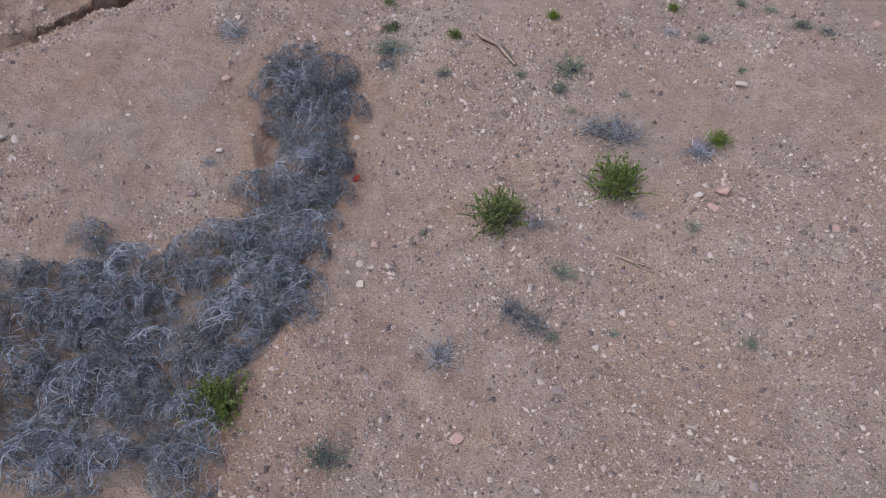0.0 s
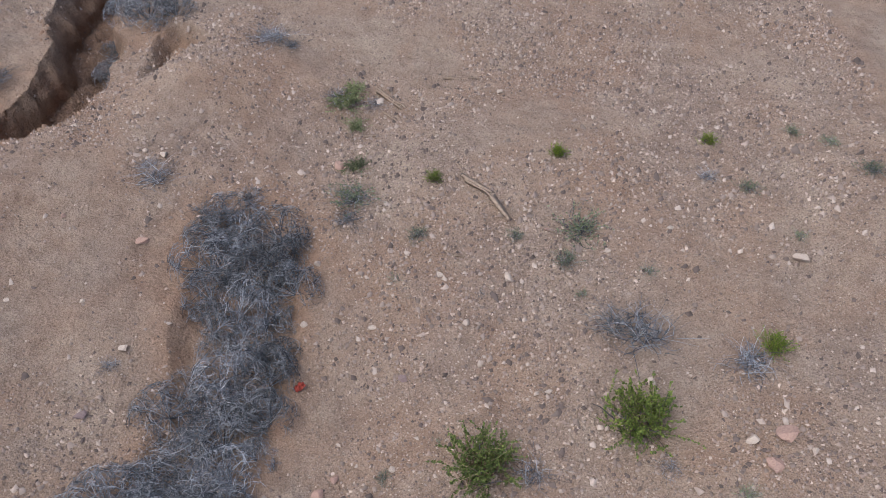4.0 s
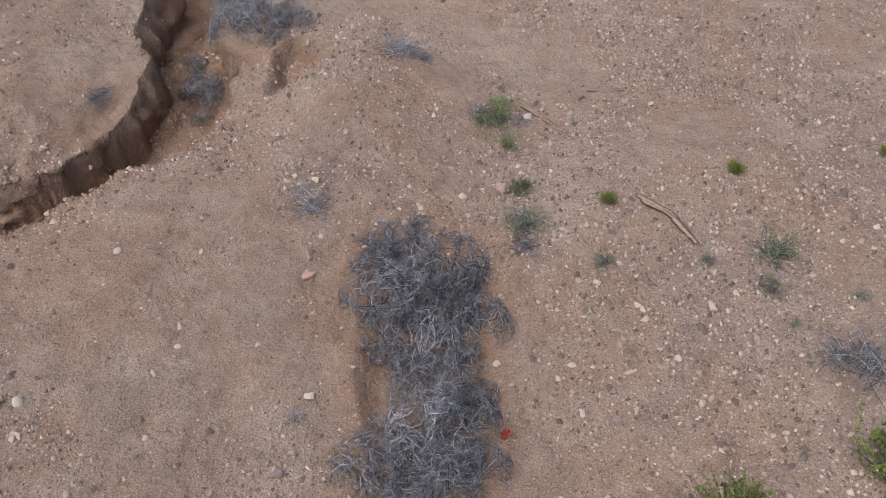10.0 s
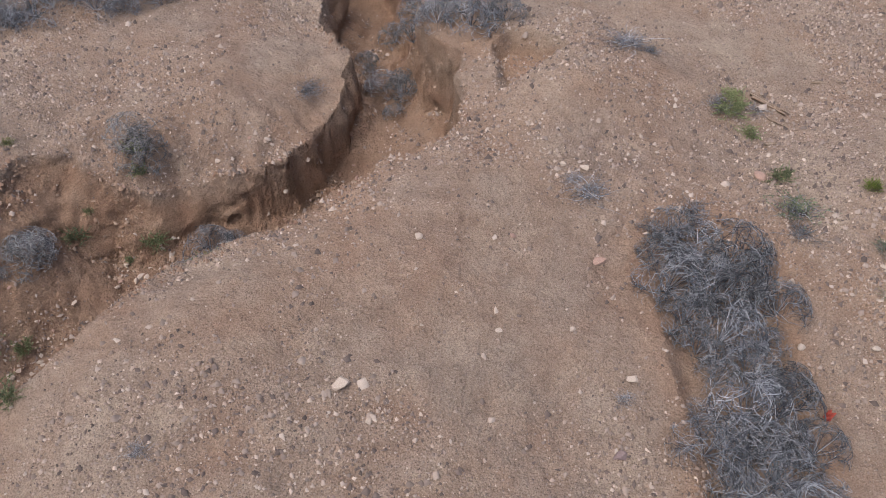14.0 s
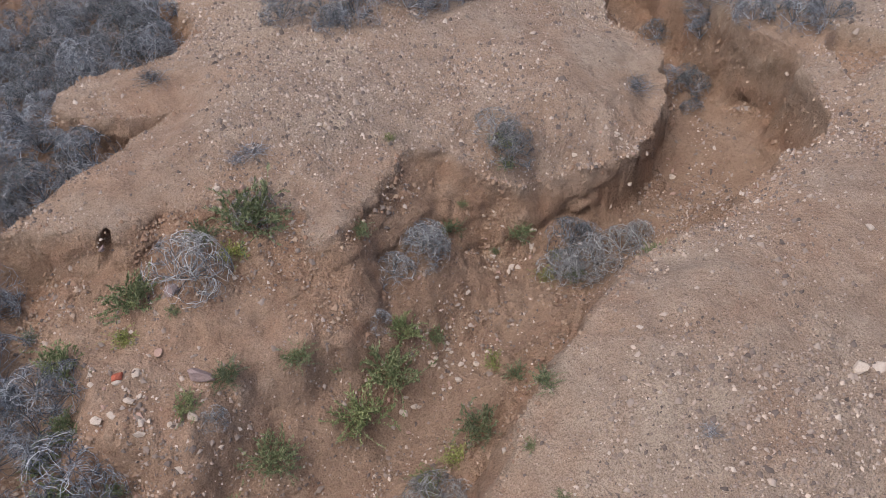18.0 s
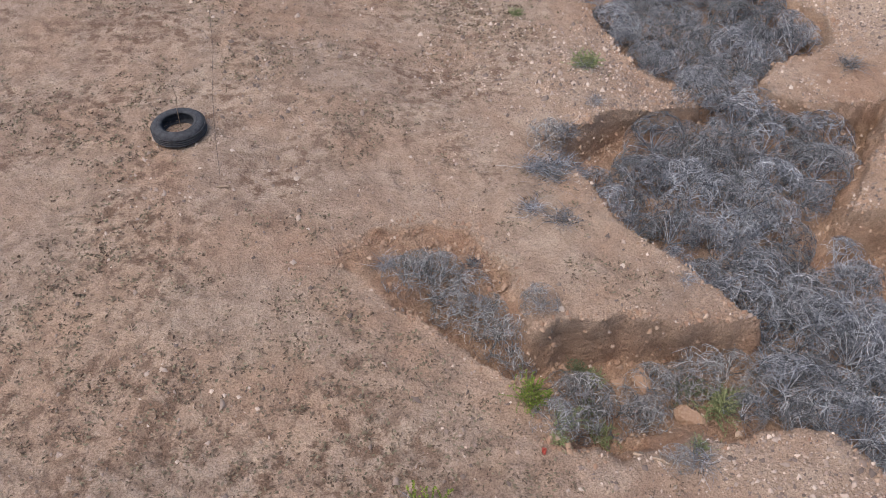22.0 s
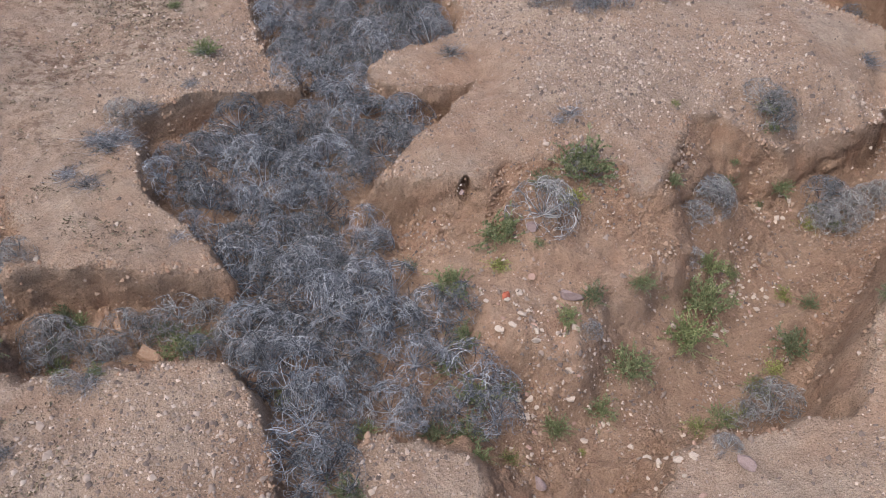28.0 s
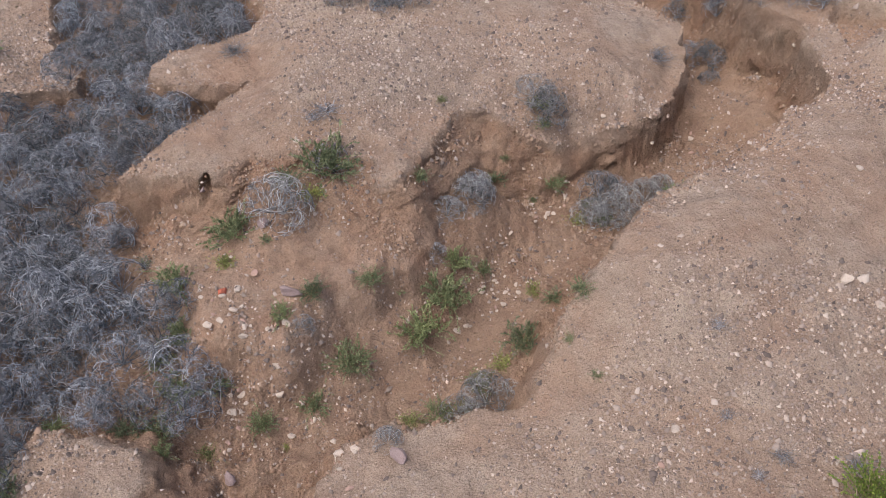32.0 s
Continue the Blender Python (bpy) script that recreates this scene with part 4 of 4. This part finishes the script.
spread(kinds(3, "creosote_bush", 200, 0.3, 0.4, 130, TWIG_BROWN, 14, leaf=LEAF_BRIGHT, leaf_count=5600, leaf_size=(0.02, 0.0075), curl=0.35, thick=0.003, flat=0.5,
             label="small bright green creosote bush on gravelly soil", category="shrub", group="creosote bushes", leaf_top=0.15), CREOSOTE_ALL, 0.52, 1)
spread(kinds(4, "green_herb", 220, 0.28, 0.27, 70, LEAF_HERB, 0, leaf=LEAF_HERB, leaf_count=2600, leaf_size=(0.03, 0.0048), curl=0.45, thick=0.0026, flat=0.75,
             label="leafy fresh green herb sprouting from the gully soil", category="plant", group="green herbs", leaf_top=0.2), HERB_ALL, 0.5, 2, (0.95, 1.4))
spread(kinds(2, "yellow_herb", 240, 0.3, 0.2, 80, LEAF_YELLOW, 0, leaf=LEAF_YELLOW, leaf_count=900, leaf_size=(0.034, 0.009), curl=0.5, thick=0.003, flat=0.7,
             label="low yellow-green herb along the gully bed", category="plant", group="yellow-green herbs", leaf_top=0.2), YELLOW_ALL, 0.6, 3)
spread(kinds(3, "grey_green_shrub", 260, 0.3, 0.24, 110, TWIG, 14, leaf=LEAF_GREY, leaf_count=800, leaf_size=(0.028, 0.008), curl=0.6, thick=0.003, flat=0.6,
             label="low grey-green shrublet on stony ground", category="shrub", group="grey-green shrublets", leaf_top=0.3), GREYLEAF_ALL, 0.62, 4)
spread(kinds(3, "dry_shrub", 280, 0.3, 0.2, 120, TWIG, 14, curl=0.6, thick=0.0028, flat=0.7, steps=5,
             label="sparse dry grey shrub on bare soil", category="dry bush", group="dry shrubs"), DRYTWIG_ALL, 0.54, 5, (0.6, 1.0))
spread([tumbleweed(300 + k, 0.27, 0.3, "bleached_shrub", TWIG_PALE, "bleached pale dead shrub in the gully", "bleached shrubs", 330) for k in range(3)], PALEBUSH_ALL, 0.5, 6)


# ---------------------------------------------------------------- stones
def rocks(name, mat, where, seed, label, low=0.6, group=""):
    meshes = [rock_mesh(name, seed + k, mat) for k in range(4)]
    r = np.random.default_rng(seed)
    for n, (x, y, w) in enumerate(where):
        ob = tagged(new(name, meshes[n % 4]), label, "rock", group)
        size = Matrix.Diagonal((w, w * r.uniform(0.6, 0.9), w * r.uniform(0.4, 0.7) * low / 0.6, 1))
        ob.matrix_basis = Matrix.Translation((x, y, height(x, y) + w * 0.08)) @ Euler((r.uniform(-0.3, 0.3), r.uniform(-0.3, 0.3), r.uniform(0, 6.28))).to_matrix().to_4x4() @ size


rocks("pale_rock", PALE_ROCK, PALE_ALL, 400, "pale limestone rock half sunk in the soil", group="pale rocks")
rocks("pink_rock", PINK_ROCK, PINK_ALL, 420, "pinkish sandstone rock lying on the soil", group="pink rocks")
rocks("dark_rock", GREY_ROCK, DARK_ALL, 440, "dark grey-purple rock on the soil", group="dark rocks")


def drift(centres, count, spread_of, low, high, seed):
    """Stones strewn about the given centres."""
    r = np.random.default_rng(seed)
    out = []
    for n in range(count):
        cx, cy = centres[n % len(centres)]
        out.append((cx + r.normal(0, spread_of), cy + r.normal(0, spread_of), low + (high - low) * r.uniform(0, 1) ** 2.2))
    return out


WASH_STONES = [(-7.95, 8.35), (-8.15, 7.95), (-7.4, 9.4), (-7.2, 9.6), (-5.9, 10.4), (-5.2, 10.75), (-10.2, 6.25), (-10.65, 6.85), (-11.0, 7.15), (-9.75, 5.45), (-10.9, 6.2), (-8.5, 7.6)]
rocks("wash_stone", PALE_ROCK, drift(WASH_STONES, 120, 0.17, 0.04, 0.13, 405), 405, "pale angular stone lying in the wash", group="stones in the wash")
rocks("wash_pebble", PINK_ROCK, drift(WASH_STONES, 80, 0.24, 0.035, 0.1, 425), 425, "pinkish angular stone lying in the wash", group="stones in the wash")
rocks("red_rock", RED_ROCK, RED_ALL, 460, "brick red sandstone block on the gully apron")
rocks("clay_clod", CLOD, CLOD_ALL, 480, "fallen orange clay clod below the cliff", 0.9, group="clay clods")


CRUMB = island_material("crumbled_clay", [(0, (0.27, 0.16, 0.108)), (0.35, CLAY_DARK), (0.75, CLAY_MID), (0.97, CLAY_PALE), (1, (0.52, 0.41, 0.33))])
CHIP = np.array([(0, 1, 4), (1, 5, 4), (1, 2, 5), (2, 3, 5), (3, 4, 5), (3, 0, 4)])


def scatter_gravel(name, count, seed, box, size, density, mat, label, tri=CHIP):
    """Small angular pebbles half sunk in the soil, joined into one sheet."""
    r = np.random.default_rng(seed)
    x, y = r.uniform(box[0], box[2], count), r.uniform(box[1], box[3], count)
    keep = r.uniform(0, 1, count) < density(x, y)
    x, y = x[keep], y[keep]
    z = land(x, y)[0]
    n = len(x)
    s = np.minimum(size * np.exp(r.normal(0, 0.5, n)), size * 3.2)
    corners = np.array([(1, 0, -0.3), (0, 1, -0.3), (-1, 0, -0.3), (0, -1, -0.3), (0.3, 0.2, 0.68), (-0.3, -0.2, 0.68)], float)
    v = corners[None] * r.uniform(0.55, 1.25, (n, 6, 1)) + r.normal(0, 0.16, (n, 6, 3))
    a = r.uniform(0, 6.28, n)
    ca, sa = np.cos(a)[:, None], np.sin(a)[:, None]
    v = np.stack([v[..., 0] * ca - v[..., 1] * sa * 0.75, v[..., 0] * sa + v[..., 1] * ca * 0.75, v[..., 2]], -1) * s[:, None, None]
    v += np.stack([x, y, z + s * 0.25], -1)[:, None]
    faces = (np.arange(n)[:, None, None] * 6 + tri[None]).reshape(-1, 3)
    return tagged(new(name, raw_mesh(name, v.reshape(-1, 3), faces, mat)), label, "gravel", kind="stuff")


def stony(x, y):
    """How thickly pebbles lie."""
    z, clay, d, dd, bank = land(x, y)
    k = 0.6 + 0.25 * smooth((x + 1.3) / 1.0) + 1.6 * fractal(x, y, 0.8, 4, 70)
    k = np.where(d > 0.0, 0.22 + 0.9 * fractal(x, y, 1.2, 3, 75), k)
    k = np.where((d > 0.5) & (x > -11), 0.5 + 1.2 * fractal(x, y, 1.2, 3, 77), k)
    return np.clip(k, 0.06, 1) * (1 - 0.75 * smooth((-14.5 - x) / 1.5)) * (dd < 0.15)


def clustered(x, y):
    """Larger stones lie in drifts."""
    return stony(x, y) * np.clip(0.25 + 2.2 * fractal(x, y, 1.5, 3, 72), 0.04, 1)


def crumbling(x, y):
    """Clods and crumbs lie on the banks and at their feet."""
    z, clay, d, dd, bank = land(x, y)
    return np.clip(0.55 + 1.3 * fractal(x, y, 1.8, 3, 79), 0, 1) * (d > -0.1) * (bank < 2.2) * (np.hypot(x + 9.5, y - 8) < 10)


scatter_gravel("clay_crumbs", 130000, 504, (-18, 4, -2, 13.5), 0.014, crumbling, CRUMB, "crumbled orange clay and pebbles sticking in the gully banks")
scatter_gravel("fine_gravel", 230000, 501, (-17, 2.6, 5.5, 15), 0.009, stony, GRAVEL, "fine mixed gravel strewn over the desert soil")
scatter_gravel("coarse_gravel", 120000, 502, (-20, 2.6, 5.5, 15), 0.0145, stony, GRAVEL, "coarse pale and dark gravel strewn over the desert soil")
scatter_gravel("cobble_litter", 9000, 503, (-17, 2.6, 5.5, 15), 0.023, clustered, GRAVEL, "scattered fist-sized stones on the desert soil")


def scatter_scraps():
    """Low brown and olive rosettes that dot the western flat."""
    r = np.random.default_rng(511)
    n = 16000
    x, y = r.uniform(-24, -13.9, n), r.uniform(2.6, 15, n)
    z, clay, d, dd, bank = land(x, y)
    thick = np.clip(0.45 + 1.3 * fractal(x, y, 0.8, 4, 80), 0.05, 1) * smooth((-14.2 - x) / 1.2) * (d < -0.2)
    keep = r.uniform(0, 1, n) < thick
    x, y, z = x[keep], y[keep], z[keep]
    n, m = len(x), 6
    c = np.repeat(np.stack([x, y, z], -1), m, 0) + np.concatenate([r.normal(0, 0.03, (n * m, 2)), np.full((n * m, 1), 0.004)], 1)
    a = r.uniform(0, 6.28, n * m)
    w = np.stack([np.cos(a), np.sin(a), r.uniform(0.05, 0.55, n * m)], -1)
    v, f = leaves(r, c, w, 0.034, 0.009)
    return tagged(new("dry_groundcover", raw_mesh("dry_groundcover", v, f, SCRAP)), "low brown and olive dry groundcover dotting the flat", "groundcover", kind="stuff")


SCRAP = island_material("dry_groundcover_leaf", [(0, (0.12, 0.075, 0.05)), (0.45, (0.2, 0.14, 0.095)), (0.75, (0.22, 0.19, 0.11)), (1, (0.34, 0.27, 0.18))])
scatter_scraps()


# ---------------------------------------------------------------- tyre, wire, litter, dead wood
RUBBER, nt, b = material("weathered_rubber", 0.75)
n = noise_tex(nt, 25, 4, 0.6)
nt.links.new(ramp(nt, n.outputs[0], [(0.3, (0.022, 0.023, 0.027)), (0.7, (0.055, 0.057, 0.064))]), b.inputs["Base Color"])
bump(nt, b, n.outputs[0], 0.3, 0.004)
RED_PLASTIC = plain_material("red_plastic", (0.24, 0.045, 0.035), (0.38, 0.08, 0.055), 20, 0.5, 0.3)
WIRE = plain_material("rusty_wire", (0.05, 0.035, 0.03), (0.12, 0.09, 0.08), 30, 0.7, 0.2)


def spun(profile, segments, mat, name):
    """A closed profile of (radius, height) turned about the upright axis."""
    n = len(profile)
    a = np.arange(segments) * 2 * math.pi / segments
    v = np.array([(rr * math.cos(t), rr * math.sin(t), h) for t in a for rr, h in profile])
    f = np.array([(i * n + j, ((i + 1) % segments) * n + j, ((i + 1) % segments) * n + (j + 1) % n, i * n + (j + 1) % n) for i in range(segments) for j in range(n)])
    me = raw_mesh(name, v, f, mat)
    me.polygons.foreach_set("use_smooth", np.ones(len(me.polygons), bool))
    return me


def build_tyre():
    tyre = tagged(new("tyre"), "worn black car tyre lying flat on the dry ground", "tyre")
    outer = [(0.17, 0.02), (0.2, 0.0), (0.26, 0.005), (0.285, 0.03), (0.285, 0.135), (0.26, 0.163), (0.2, 0.17), (0.17, 0.15), (0.178, 0.142), (0.22, 0.15), (0.25, 0.13), (0.25, 0.035), (0.22, 0.02), (0.178, 0.028)]
    under("carcass", spun(outer, 64, RUBBER, "carcass"), tyre)
    for low in (0.042, 0.068, 0.094, 0.12):
        rib = [(0.284, low - 0.009), (0.296, low - 0.007), (0.297, low + 0.007), (0.284, low + 0.009)]
        under("tread_rib", spun(rib, 64, RUBBER, "tread_rib"), tyre)
    for h in (0.168, 0.162):
        ring = [(0.2 + (0.168 - h) * 7, h), (0.208 + (0.168 - h) * 7, h + 0.004), (0.214 + (0.168 - h) * 7, h)]
        under("sidewall_ring", spun(ring, 64, RUBBER, "sidewall_ring"), tyre)
    x, y = TYRE_AT
    tyre.matrix_basis = Matrix.Translation((x - 0.04, y, height(x, y) - 0.01)) @ Euler((0.03, 0.0, 0.4)).to_matrix().to_4x4() @ Matrix.Scale(0.93, 4)


build_tyre()


def strand(name, points, thick, mat, label, category, group=""):
    """A thin rod or wire through points."""
    me = raw_mesh(name, *tubes(np.array([points], float), np.full((1, len(points)), thick)), mat)
    return tagged(new(name, me), label, category, group)


r = np.random.default_rng(61)
fine = [(x0 + (x1 - x0) * k, y0 + (y1 - y0) * k) for (x0, y0), (x1, y1) in zip(WIRE_AT, WIRE_AT[1:]) for k in np.linspace(0, 1, 8)[:-1]]
strand("wire", [(x, y, height(x, y) + 0.012 + 0.006 * math.sin(k)) for k, (x, y) in enumerate(fine)], 0.0028, WIRE, "thin dark wire lying across the flat beside the tyre", "wire")
tx, ty = TYRE_AT
tz = height(tx, ty)
strand("dry_stalk", [(tx - 0.06, ty + 0.1, tz), (tx - 0.055, ty + 0.12, tz + 0.2), (tx - 0.03, ty + 0.13, tz + 0.34), (tx - 0.05, ty + 0.15, tz + 0.47)], 0.005, TWIG_BROWN, "thin dry stalk standing up inside the tyre", "plant stalk")


def litter(x, y, turn, size, label):
    """A crumpled scrap of plastic with a few upturned folds."""
    r = np.random.default_rng(int(abs(x) * 100))
    bm = bmesh.new()
    bmesh.ops.create_grid(bm, x_segments=7, y_segments=5, size=0.5)
    for v in bm.verts:
        v.co = Vector((v.co.x * 0.1 * size, v.co.y * 0.06 * size, 0.015 + 0.035 * noise.noise(v.co * 3 + Vector((x, y, 0))) + 0.01 * r.normal()))
    bmesh.ops.solidify(bm, geom=bm.faces[:], thickness=0.003)
    me = bpy.data.meshes.new("plastic_scrap")
    bm.to_mesh(me)
    bm.free()
    me.materials.append(RED_PLASTIC)
    ob = tagged(new("plastic_scrap", me), label, "litter")
    ob.matrix_basis = pose(x, y, height(x, y) + 0.02, 12, -8, turn)


litter(*LITTER_AT[0], 40, 1.0, "crumpled bright red plastic scrap beside the weed-filled ditch")
litter(*LITTER_AT[1], 80, 0.5, "small red plastic scrap at the gully edge")


def dead_wood(x0, y0, x1, y1, thick, seed):
    """A split weathered branch with a broken, splintered end."""
    r = np.random.default_rng(seed)
    a, b = np.array([x0, y0, height(x0, y0) + thick * 0.6]), np.array([x1, y1, height(x1, y1) + thick * 0.6])
    k = np.linspace(0, 1, 9)
    ob = tagged(new("dead_branch"), "weathered split dead branch lying on the soil", "dead wood", "dead branches")
    for i in range(3):
        off = r.normal(0, thick * 0.8, 3) * np.array([1, 1, 0.25])
        lo, hi = sorted(r.uniform(0, 1, 2)) if i else (0, 1)
        kk = lo + (hi - lo) * k if hi - lo > 0.35 else k
        line = a + (b - a) * kk[:, None] + off + np.cumsum(r.normal(0, 0.006, (9, 3)), 0) * np.array([1, 1, 0.3])
        thin = thick * r.uniform(0.4, 0.9) * (1 - 0.45 * k) + 0.002
        under("splinter", raw_mesh("splinter", *tubes(line[None], thin[None]), DRY_WOOD), ob)


for n, s in enumerate(STICKS_AT):
    dead_wood(*s, 0.012 + 0.022 * (n in (0, 4, 5)) + 0.006 * (n % 3), 70 + n)
